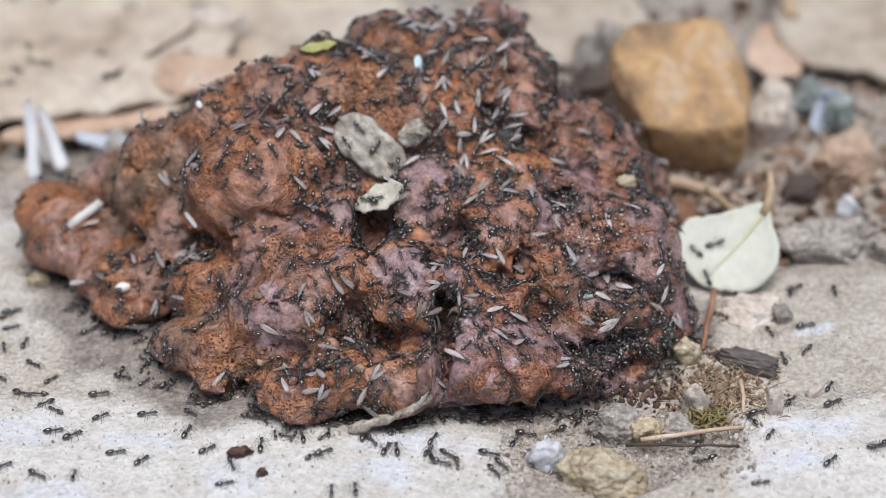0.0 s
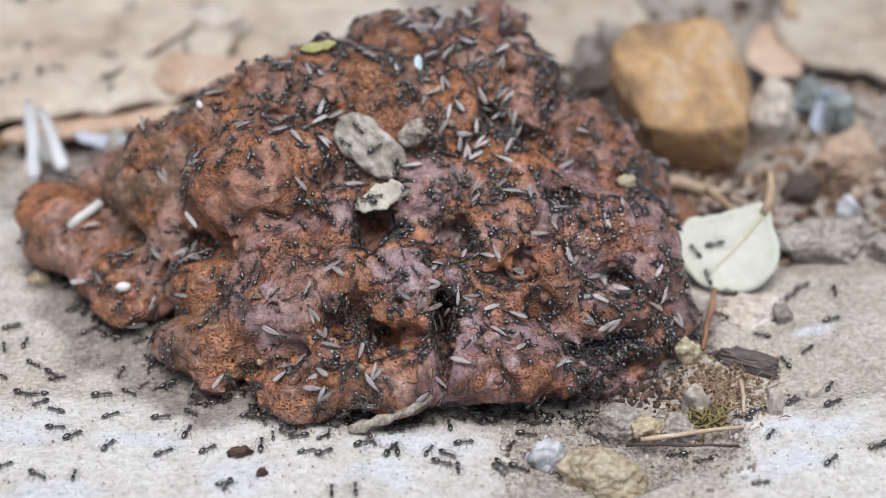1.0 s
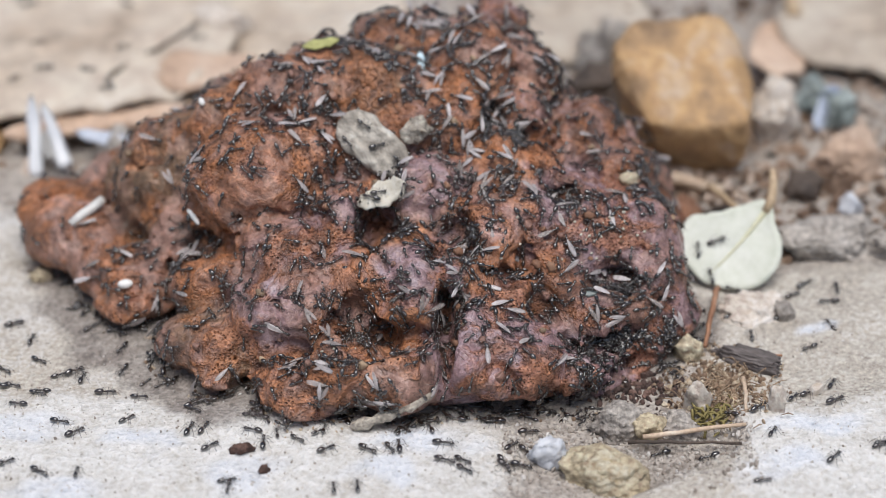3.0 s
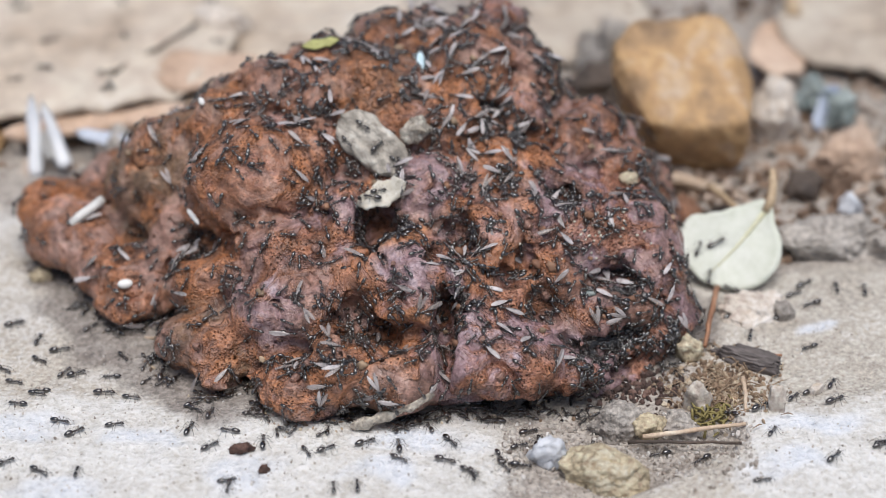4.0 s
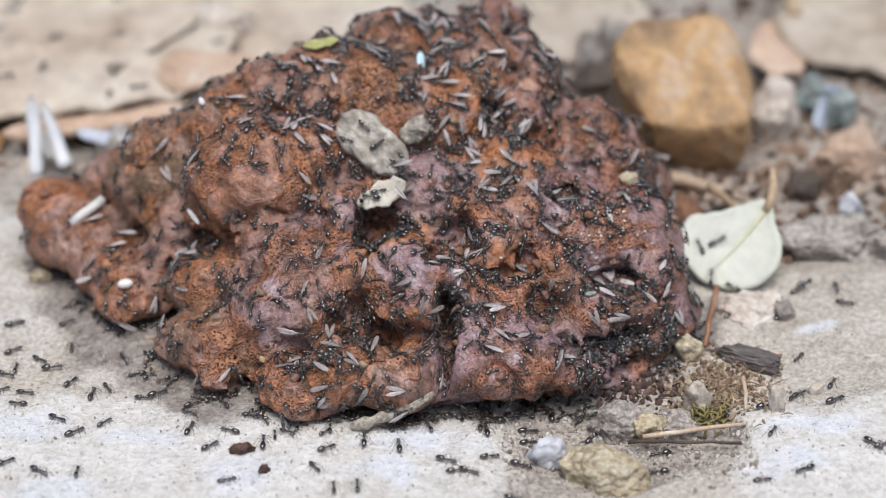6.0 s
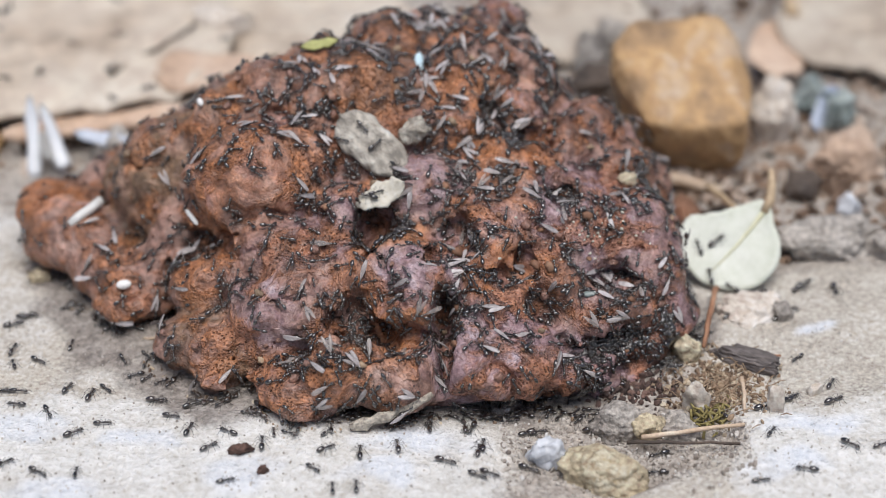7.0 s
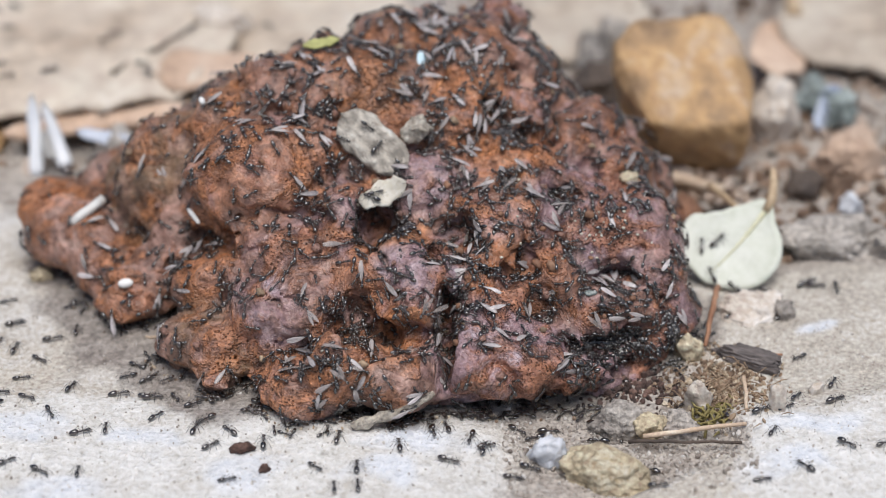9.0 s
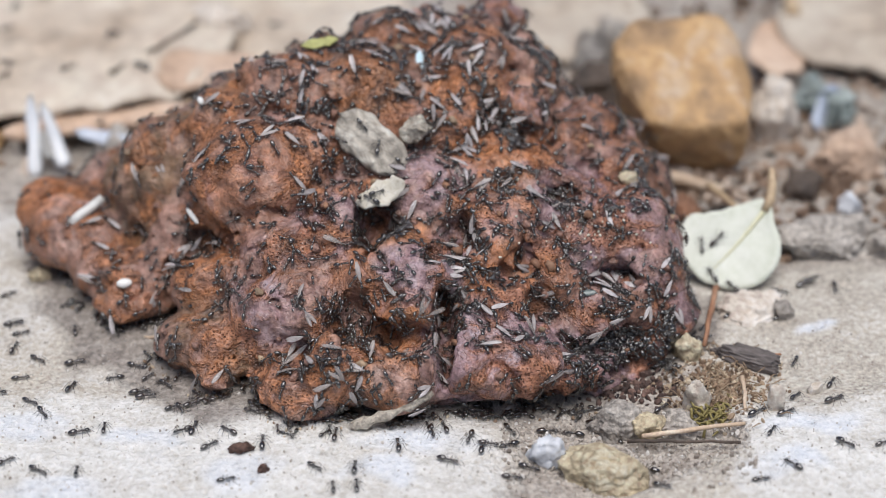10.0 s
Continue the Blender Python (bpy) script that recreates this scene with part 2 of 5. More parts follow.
FOIL = surface("white_plastic", [(0.3, (0.80, 0.83, 0.88)), (0.6, (0.90, 0.92, 0.95))], 5, 0.6, rough=(0.2, 0.4), bump=0.06, speck=0.06)
FOILDULL = surface("dull_film", [(0.3, (0.40, 0.39, 0.36)), (0.6, (0.58, 0.57, 0.54))], 5, 0.6, rough=(0.3, 0.5), bump=0.06, speck=0.1)
TEAL = surface("teal_plastic", [(0.3, (0.09, 0.11, 0.105)), (0.5, (0.22, 0.26, 0.25)), (0.7, (0.48, 0.53, 0.52))], 4, 0.6, rough=(0.15, 0.35), bump=0.2)
BLUE = surface("blue_plastic", [(0.3, (0.30, 0.35, 0.45)), (0.7, (0.60, 0.66, 0.78))], 4, 0.6, rough=(0.15, 0.35), bump=0.15)
CYAN = surface("cyan_film", [(0.3, (0.46, 0.64, 0.72)), (0.7, (0.66, 0.82, 0.88))], 4, 0.6, rough=(0.2, 0.4), bump=0.05, speck=0.06)
MOSS = surface("moss", [(0.3, (0.15, 0.12, 0.04)), (0.55, (0.29, 0.24, 0.09)), (0.8, (0.45, 0.39, 0.19))], 1.5, 0.3, bump=0.1)
LIME = surface("yellow_green_leaf", [(0.3, (0.36, 0.35, 0.12)), (0.55, (0.50, 0.50, 0.20)), (0.8, (0.60, 0.58, 0.34))], 2.5, 0.5, bump=0.1)
FRASS = surface("frass", [(0.3, (0.19, 0.125, 0.08)), (0.55, (0.37, 0.265, 0.175)), (0.8, (0.54, 0.43, 0.31))], 1.5, 0.3, bump=0.12, vary=0.35)
SEED = surface("white_seed", [(0.3, (0.74, 0.72, 0.68)), (0.7, (0.85, 0.84, 0.82))], 2, 0.3, rough=(0.25, 0.4), bump=0.02, speck=0.08)


# ---- shaping tools (all sizes in millimetres) ----
def lattice(seed):
    return np.random.RandomState(seed).rand(32, 32, 32).astype(np.float32)


LATT = lattice(7)


def vnoise(x, y, z, size):
    """Smooth value noise between 0 and 1, on arrays."""
    p = [np.asarray(c, dtype=np.float32) / size + 400 for c in (x, y, z)]
    i = [np.floor(c).astype(np.int32) for c in p]
    f = [c - k for c, k in zip(p, i)]
    f = [c * c * (3 - 2 * c) for c in f]
    a, b = [k % 32 for k in i], [(k + 1) % 32 for k in i]
    g = lambda u, v, w: LATT[u[0], v[1], w[2]]
    lo = (g(a, a, a) * (1 - f[0]) + g(b, a, a) * f[0]) * (1 - f[1]) + (g(a, b, a) * (1 - f[0]) + g(b, b, a) * f[0]) * f[1]
    hi = (g(a, a, b) * (1 - f[0]) + g(b, a, b) * f[0]) * (1 - f[1]) + (g(a, b, b) * (1 - f[0]) + g(b, b, b) * f[0]) * f[1]
    return lo * (1 - f[2]) + hi * f[2]


def smooth(lo, hi, v):
    t = np.clip((v - lo) / (hi - lo), 0, 1)
    return t * t * (3 - 2 * t)


def mesh_from(name, verts, faces, mat, soft=True):
    me = bpy.data.meshes.new(name)
    me.from_pydata([tuple(v) for v in (np.asarray(verts, dtype=np.float64) * MM)], [], [tuple(int(k) for k in f) for f in faces])
    me.materials.append(mat)
    if soft:
        me.shade_smooth()
    return me


def grid_mesh(name, verts, faces, mat):
    """The same from arrays, with faces that all have as many corners: quick for large meshes."""
    me = bpy.data.meshes.new(name)
    faces = np.asarray(faces, dtype=np.int32)
    k = faces.shape[1]
    me.vertices.add(len(verts))
    me.vertices.foreach_set("co", (np.asarray(verts, dtype=np.float32) * MM).reshape(-1))
    me.loops.add(faces.size)
    me.loops.foreach_set("vertex_index", faces.reshape(-1))
    me.polygons.add(len(faces))
    me.polygons.foreach_set("loop_start", np.arange(0, faces.size, k, dtype=np.int32))
    me.update(calc_edges=True)
    me.validate()
    me.materials.append(mat)
    me.shade_smooth()
    return me


def bm_mesh(name, bm, mat, soft=True):
    bmesh.ops.scale(bm, vec=(MM, MM, MM), verts=bm.verts)
    me = bpy.data.meshes.new(name)
    bm.normal_update()
    bm.to_mesh(me)
    bm.free()
    me.materials.append(mat)
    if soft:
        me.shade_smooth()
    return me


def part(name, me, parent, at=None, label=""):
    ob = new(name, me)
    ob.parent = parent
    if at:
        ob.matrix_basis = at
    if label:
        ob["label"] = label
    return ob


def at_mm(x, y, z, rx=0, ry=0, rz=0):
    return pose(x * MM, y * MM, z * MM, rx, ry, rz)


def egg(rx, ry, rz, cx=0, cy=0, cz=0, u=10, v=7, bm=None, taper=0.0):
    bm = bm or bmesh.new()
    got = bmesh.ops.create_uvsphere(bm, u_segments=u, v_segments=v, radius=1.0)["verts"]
    for w in got:
        x, y, z = w.co.z, w.co.x, w.co.y
        k = 1 + taper * x
        w.co = (cx + x * rx, cy + y * ry * k, cz + z * rz * k)
    return bm


def tube(points, radii, sides=6, bm=None):
    """A closed tube along points."""
    bm = bm or bmesh.new()
    pts = [Vector(p) for p in points]
    rings = []
    for i, p in enumerate(pts):
        d = (pts[min(i + 1, len(pts) - 1)] - pts[max(i - 1, 0)]).normalized()
        s = d.cross(Vector((0, 0, 1)) if abs(d.z) < 0.9 else Vector((1, 0, 0))).normalized()
        n = s.cross(d)
        r = radii[i] if isinstance(radii, (list, tuple)) else radii
        rings.append([bm.verts.new(p + (s * math.cos(k * math.tau / sides) + n * math.sin(k * math.tau / sides)) * r) for k in range(sides)])
    for a, b in zip(rings, rings[1:]):
        for k in range(sides):
            bm.faces.new((a[k], b[k], b[(k + 1) % sides], a[(k + 1) % sides]))
    bm.faces.new(rings[0])
    bm.faces.new(rings[-1][::-1])
    bmesh.ops.recalc_face_normals(bm, faces=bm.faces)
    return bm


def rough_stone(name, rx, ry, rz, mat, seed, boxy=0.5, lumps=0.22, cuts=8, detail=4):
    """A broken stone: a ball squared off, cut by chance planes, then roughened. Its base is at z = 0."""
    rnd = random.Random(seed)
    bm = bmesh.new()
    bmesh.ops.create_icosphere(bm, subdivisions=detail + 1, radius=1.0)
    planes = [(Vector((rnd.uniform(-1, 1), rnd.uniform(-1, 1), rnd.uniform(-0.4, 1))).normalized(), rnd.uniform(0.62, 0.86)) for _ in range(cuts)]
    for v in bm.verts:
        c = v.co.copy()
        m = max(abs(c.x), abs(c.y), abs(c.z))
        c = c.lerp(c / m * 0.85, boxy)
        for n, d in planes:
            over = c.dot(n) - d
            if over > 0:
                c -= n * over * 0.97
        s = Vector((seed * 3.1, seed * 1.7, 0))
        c *= 1 + lumps * (noise.noise(c * 1.6 + s) + 0.55 * noise.noise(c * 4.2 + s) + 0.4 * noise.noise(c * 8 + s) + 0.3 * noise.noise(c * 15 + s))
        v.co = (c.x * rx, c.y * ry, c.z * rz)
    low = min(v.co.z for v in bm.verts)
    for v in bm.verts:
        v.co.z -= low + (0.35 * rz)
    return bm_mesh(name, bm, mat)


def flake(name, length, width, thick, mat, seed, bend=0.0, rough=0.2, nx=16, ny=10, point=0.0, ripple=0.0):
    """A broken flat piece along x with a ragged outline, real thickness and a bend."""
    rnd = random.Random(seed)
    off = rnd.uniform(0, 50)
    top, bot, faces = [], [], []
    for i in range(nx + 1):
        u = -1 + 2 * i / nx
        wl = 1 + rough * (noise.noise((u * 1.3 + off, 3, 0)) + 0.5 * noise.noise((u * 4 + off, 9, 0)))
        half = width / 2 * wl * max(0.06, (1 - abs(u) ** 4)) ** 0.5 * (1 - point * (u * 0.5 + 0.5))
        for j in range(ny + 1):
            w = -1 + 2 * j / ny
            x = u * length / 2 * (1 + rough * 0.5 * noise.noise((w * 1.5, off, 5)))
            y = w * half
            z = bend * (u * u - 0.3) * length * 0.25 + ripple * noise.noise((x * 0.16, y * 0.16, off)) + 0.12 * thick * noise.noise((x * 0.9, y * 0.9, off))
            edge = 0.45 + 0.55 * min(1, 4 * (1 - max(abs(u), abs(w))))
            top.append((x, y, z + thick / 2 * edge))
            bot.append((x, y, z - thick / 2 * edge))
    n, row = len(top), ny + 1
    for i in range(nx):
        for j in range(ny):
            a = i * row + j
            faces.append((a, a + row, a + row + 1, a + 1))
            faces.append((n + a, n + a + 1, n + a + row + 1, n + a + row))
    rim = [i * row for i in range(nx + 1)] + [nx * row + j for j in range(1, row)] + [i * row + ny for i in range(nx - 1, -1, -1)] + [j for j in range(ny - 1, 0, -1)]
    for a, b in zip(rim, rim[1:] + rim[:1]):
        faces.append((b, a, n + a, n + b))
    me = mesh_from(name, top + bot, faces, mat)
    return me


# ---- the ground ----
def soil_at(x, y):
    """1 where grit and litter lie over the stone, 0 on bare stone."""
    x, y = np.asarray(x, dtype=np.float64), np.asarray(y, dtype=np.float64)
    trough = smooth(4, 16, x) * smooth(56, 49, x + 0.25 * (y + 60)) * smooth(-24, -40, y) * smooth(-79, -73, y - 0.65 * (x - 30))
    back = smooth(10, 34, y + 0.10 * np.abs(x))
    right = smooth(36, 46, x) * smooth(-12, -2, y)
    here = np.maximum.reduce([trough * 0.8, back * 0.9, right])
    away = smooth(140, 260, np.sqrt(x * x + y * y))
    return np.clip(here * (1 - away) + away * 0.5, 0, 1)


def foot_dark_at(x, y):
    """The darker stone round the heap's foot, with painted shade under the overhang."""
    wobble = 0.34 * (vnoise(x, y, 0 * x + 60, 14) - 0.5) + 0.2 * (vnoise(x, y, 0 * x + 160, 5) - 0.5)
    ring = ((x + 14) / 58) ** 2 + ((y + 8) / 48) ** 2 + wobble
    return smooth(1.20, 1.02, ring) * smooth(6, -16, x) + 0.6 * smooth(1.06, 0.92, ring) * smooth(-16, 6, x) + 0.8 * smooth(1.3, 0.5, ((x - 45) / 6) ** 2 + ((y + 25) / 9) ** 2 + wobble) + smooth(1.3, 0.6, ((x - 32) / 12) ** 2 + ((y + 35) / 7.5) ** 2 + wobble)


def ground_z(x, y):
    x, y = np.asarray(x, dtype=np.float64), np.asarray(y, dtype=np.float64)
    near = np.exp(-((x * x + y * y) / 900.0 ** 2) ** 2)
    far = (vnoise(x, y, 0 * x, 700.0) - 0.5) * 50 - 20
    z = 1.6 * (vnoise(x, y, 0 * x, 26) - 0.5) + 0.7 * (vnoise(x, y, 0 * x + 40, 9) - 0.5) + 0.35 * (vnoise(x, y, 0 * x + 90, 3.2) - 0.5)
    z = z + 0.9 * smooth(-49, -58, y + 0.1 * x) * smooth(30, 5, x)
    slab = smooth(49.5, 52.5, x + 0.25 * (y + 60) + 2 * (vnoise(x, y, 0 * x + 7, 6) - 0.5)) * smooth(-44, -54, y - 0.15 * (x - 50))
    low = smooth(-72.5, -76, y - 0.65 * (x - 30) + 2 * (vnoise(x, y, 0 * x + 17, 6) - 0.5)) * smooth(8, 20, x)
    z = z + 1.8 * np.maximum(slab, low)
    s = soil_at(x, y)
    z = z + s * (0.7 * (vnoise(x, y, 0 * x + 3, 2.2) - 0.5) - 0.9)
    return z * near + (1 - near) * far


def ground_normal(x, y):
    d = 1.2
    zx = float(ground_z(x + d, y) - ground_z(x - d, y)) / (2 * d)
    zy = float(ground_z(x, y + d) - ground_z(x, y - d)) / (2 * d)
    return Vector((-zx, -zy, 1)).normalized()


def build_ground():
    fine = np.arange(-112, 112.1, 0.8)
    out, step = [], 1.2
    at = 112.0
    while at < 40000:
        at += step
        step *= 1.28
        out.append(at)
    ax = np.concatenate([-np.array(out[::-1]), fine, np.array(out)])
    X, Y = np.meshgrid(ax, ax)
    Z = ground_z(X, Y)
    n = len(ax)
    idx = np.arange(n * n).reshape(n, n)
    faces = np.stack([idx[:-1, :-1], idx[:-1, 1:], idx[1:, 1:], idx[1:, :-1]], -1).reshape(-1, 4)
    me = grid_mesh("ground", np.stack([X, Y, Z], -1).reshape(-1, 3), faces, GROUND)
    col = me.attributes.new("soil", "FLOAT", "POINT")
    col.data.foreach_set("value", soil_at(X, Y).reshape(-1).astype(np.float32))
    R = np.sqrt(X * X + Y * Y)
    near = smooth(260, 140, R)
    U, V = X + 9 * (vnoise(X, Y, 0 * X + 200, 8.0) - 0.5), Y + 6 * (vnoise(X, Y, 0 * X + 230, 6.0) - 0.5)
    bloom = 0 * X
    for cx, cy, rx, ry in ((-71, -56, 8, 4), (-33, -70, 7, 4.5), (-6, -59.5, 13, 4.5), (-66, -75, 9, 4), (-10, -68, 6, 4), (64, -56, 7, 3), (69, -27, 2.5, 2.0), (58, -67, 8, 4), (-50, -60, 7, 2.5)):
        bloom = np.maximum(bloom, smooth(1.4, 0.1, ((U - cx) / rx) ** 2 + ((V - cy) / ry) ** 2))
    front = smooth(-48.5, -53.5, V + 0.05 * U) * smooth(18, 4, U) + smooth(-50, -58, V - 0.15 * (U - 50)) * smooth(48, 54, U)
    warm = smooth(36, 56, X) * smooth(-58, -40, Y)
    for name, value in (("bloom", bloom * near), ("front", np.clip(front, 0, 1) * near), ("warm", warm * near + 0.6 * (1 - near)), ("foot_dark", foot_dark_at(X, Y) * near)):
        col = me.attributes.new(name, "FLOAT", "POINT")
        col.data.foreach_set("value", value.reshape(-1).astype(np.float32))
    tagged(new("ground", me), "pale weathered limestone with grit and litter lying on it", "ground", kind="structure")


build_ground()

# ---- the dung heap ----
LUMPS, CARVES = [], []


def lump(x, y, z, rx, ry, rz, orange=0.0, purple=0.0, olive=0.0):
    LUMPS.append((x, y, z, rx, ry, rz, orange, purple, olive))


def carve(x, y, z, rx, ry, rz):
    CARVES.append((x, y, z, rx, ry, rz))


BODY = [(-20.6, 5.8, 3.7, 38.5, 34.4, 31.7), (-51.5, 4.5, 5.1, 20.9, 28.7, 8.6), (-0.6, 13.5, 11.6, 30.0, 26.9, 25.5), (17.5, -1.6, -1.6, 28.1, 39.2, 25.8), (-10.3, -25.1, 4.0, 34.4, 26.2, 14.0)]
lump(-72.0, 2, 8.6, 8, 8, 5.2, 0.6, 0, 0)
lump(-67.7, -4, 5.3, 11, 10, 8, 0.3, 0.15, 0)
lump(-58.7, -14, 1.7, 11, 9, 7, 0.3, 0.1, 0)
lump(-54.6, -18, -1, 7, 7, 6, 0.35, 0, 0.1)
lump(-53.2, -4, 13.8, 7, 10, 13, 0.1, 0, 0.4)
lump(-49.5, -10, 9.1, 6, 8, 10, 0.25, 0, 0.1)
lump(-55.8, 2, 14.1, 8, 9, 7, 0.1, 0, 0.5)
lump(-46.5, -2, 22.4, 9, 9, 8, 0.15, 0, 0.4)
lump(-32.9, -14, 25, 12, 11, 10, 0.5, 0.25, 0)
lump(-25, -8, 27.1, 9, 9, 8, 0.3, 0.1, 0.1)
lump(-38.5, -4, 27.6, 9, 9, 9, 0.2, 0, 0.3)
lump(-24.4, -27, 16.5, 10, 8, 6, 0.1, 0.38, 0)
lump(-18.3, -22, 19, 6, 7, 7, 0.2, 0.35, 0)
lump(-38.8, -26, 9.8, 9, 8, 7, 0.4, 0, 0.1)
lump(-31.6, -24, 16.9, 7, 7, 6, 0.4, 0.1, 0)
lump(-25, -36, 11.7, 13, 9, 6.5, 0, 0.3, 0.25)
lump(-38.5, -35, 1.9, 12, 10, 8, 0.1, 0.1, 0.4)
lump(-44.1, -36, -1, 8, 7, 7, 0.15, 0.1, 0.35)
lump(-23.7, -48, 2.9, 9, 8, 7, 0.35, 0.2, 0)
lump(-19.3, -51, 0.3, 6, 5, 4.5, 0, 0.45, 0)
lump(-8.4, -27, 17.7, 8, 7, 5, 0.6, 0, 0)
lump(-12.2, -33, 15.7, 8, 7, 5, 0.45, 0.1, 0)
lump(-4.3, -36, 16.5, 7, 6, 6, 0, 0.5, 0)
lump(-4.8, -40, 12.1, 6, 6, 7, 0.9, 0, 0)
lump(-17.2, -49, 7.3, 7, 8, 7, 0.35, 0, 0.1)
lump(-8.1, -50, 6.8, 8, 7, 6, 0.1, 0, 0.1)
lump(8.7, -22, 19.2, 11, 9, 8, 0.4, 0.2, 0)
lump(6.6, -30, 14.9, 9, 8, 6, 0.7, 0, 0)
lump(8.5, -36, 10.6, 10, 8, 7, 0.25, 0.3, 0)
lump(9.3, -45, 6.7, 13, 9, 7, 0, 0.55, 0)
lump(0.6, -28, 15.9, 6, 6, 5, 0.1, 0.4, 0)
lump(23, -18, 16.7, 12, 11, 8, 0, 0.7, 0)
lump(31.9, -17, 13.6, 12, 11, 9, 0.1, 0.4, 0)
lump(34.7, -22, 10.8, 10, 9, 7, 0.3, 0.4, 0)
lump(17.6, -28, 13.5, 8, 8, 6, 0.4, 0.1, 0)
lump(26.7, -32, 6.6, 9, 7, 6, 0.3, 0.3, 0)
lump(32.8, -31, 5.9, 6, 6, 6, 0.4, 0.2, 0)
lump(41.1, -27, 3.1, 6, 6, 6, 0, 0.7, 0)
lump(20.0, -42, 1.6, 10, 8, 6, 0, 0.5, 0)
lump(29.5, -37.0, -0.6, 11, 8, 5.0, 0, 0.4, 0)
lump(32.0, -27.5, 2.5, 11, 7, 5.5, 0, 0.35, 0)
lump(25.0, -40, -1.4, 10, 7, 4.4, 0, 0.45, 0)
lump(36.5, -32.5, 0.0, 8.5, 8, 5.4, 0, 0.4, 0)
lump(40.0, -27.5, 0.5, 6.5, 6, 5.5, 0, 0.4, 0)
lump(28.0, -33.5, 0.0, 9, 6, 4.5, 0, 0.35, 0)
lump(-55.6, -22, 2.1, 8, 7, 6, 0.35, 0.1, 0)
lump(-38.4, -43, -0.8, 8, 7, 6, 0.3, 0.1, 0.2)
lump(-22.1, -52, 1.1, 8, 6, 5, 0.25, 0.2, 0)
lump(1.6, -48, 1.1, 9, 5, 4, 0, 0.2, 0)
lump(38.9, -30, -1, 7, 7, 6, 0, 0.4, 0)
lump(-2.4, -15, 22, 9, 8, 6, 0.1, 0.5, 0)
lump(8.9, -9, 23.2, 11, 9, 7, 0.7, 0, 0)
lump(16, -12, 20.2, 8, 8, 7, 0.2, 0.25, 0)
lump(-0.4, -3, 28, 10, 9, 7, 0.2, 0.1, 0.1)
lump(-13, 4, 32.4, 12, 10, 8, 0.2, 0, 0.3)
lump(-23.2, 0, 32.5, 9, 9, 8, 0.3, 0, 0.1)
lump(-31, 0, 32, 9, 9, 8, 0.35, 0, 0.1)
lump(3.8, 3, 30.6, 9, 8, 8, 0.5, 0, 0)
lump(5.9, 8, 35, 9, 8, 7, 0.3, 0.1, 0)
lump(14.0, 8, 31.0, 7, 7, 6, 0.35, 0.1, 0)
lump(12.1, 0, 27.5, 8, 8, 7, 0.1, 0.2, 0)
lump(23.4, -1, 23.4, 7, 7, 6.5, 0.3, 0.1, 0)
lump(27.0, 4, 22.6, 7, 8, 6.5, 0.1, 0.3, 0)
lump(33.0, 8, 14.0, 7, 8, 7.5, 0, 0.25, 0.1)
lump(37.5, 12, 7.0, 6.5, 7, 6.5, 0.1, 0.1, 0.1)
lump(41.0, 7, 1.0, 6.5, 6.5, 5.5, 0.2, 0, 0.1)
lump(30.6, -6, 18.4, 7, 8, 7, 0, 0.25, 0)
lump(-10, 17, 35.4, 8, 7, 5, 0.2, 0, 0.2)
lump(8.8, 26, 34.1, 6.6, 6.5, 6, 0.1, 0.3, 0)
lump(-0.4, 20, 33.2, 9, 8, 6, 0.1, 0.1, 0.1)
lump(-19.4, 8, 34.1, 9, 8, 6, 0.2, 0, 0.2)
lump(14.4, 14, 30.6, 7, 7, 6.5, 0.1, 0.1, 0)
carve(-64.5, -16, -2, 8, 5, 3)
carve(-43.6, -19.5, 13.4, 3.2, 3.6, 3.3)
carve(-32.8, -27.5, 23.2, 6.4, 3.6, 1.8)
carve(-22.0, -26.6, 23.1, 3.3, 3.6, 1.7)
carve(-11.2, -25.0, 20.8, 5.4, 6.6, 5.6)
carve(3.8, -27.3, 21.2, 3.3, 3.6, 2.7)
carve(-2.2, -34.4, 20.7, 1.6, 3.6, 1.7)
carve(14.6, -30.8, 17.1, 2.9, 3.6, 2.5)
carve(-15.6, -41.2, 13.4, 3.4, 4.4, 3.0)
carve(-11.2, -42.6, 11.2, 2.6, 4.0, 3.2)
carve(-12.6, -48.6, 11.8, 3.8, 4.1, 3.7)
carve(-18.1, -43.2, 12.6, 3.5, 3.6, 2.7)
carve(0.8, -42.0, 13.5, 2.0, 7.3, 6.7)
carve(0.8, -51.2, 9.5, 1.8, 6.0, 5.5)
carve(-23.3, -46.6, 9.9, 5.9, 3.6, 1.8)
carve(31.3, -30.0, 12.2, 4.6, 3.0, 1.4)
carve(18.5, -37.5, 11.6, 3.9, 3.6, 3.2)
carve(31.5, -41.0, 5.8, 10.0, 4.8, 2.2)
carve(14.7, -6.3, 29.0, 3.9, 3.6, 2.1)
carve(11.0, -35.9, 17.4, 2.5, 3.6, 1.6)
carve(-55.8, -12.9, 11.0, 2.8, 3.0, 1.5)
carve(-49.7, -21.8, 9.7, 1.7, 3.6, 1.7)
carve(-5.5, -46.6, 11.8, 3.0, 3.6, 2.6)
carve(21.4, -20.1, 23.7, 4.2, 3.6, 1.3)
carve(8.5, -5.0, 32.1, 3.7, 3.6, 1.4)
carve(-29.0, -9.8, 34.8, 3.6, 3.6, 1.6)


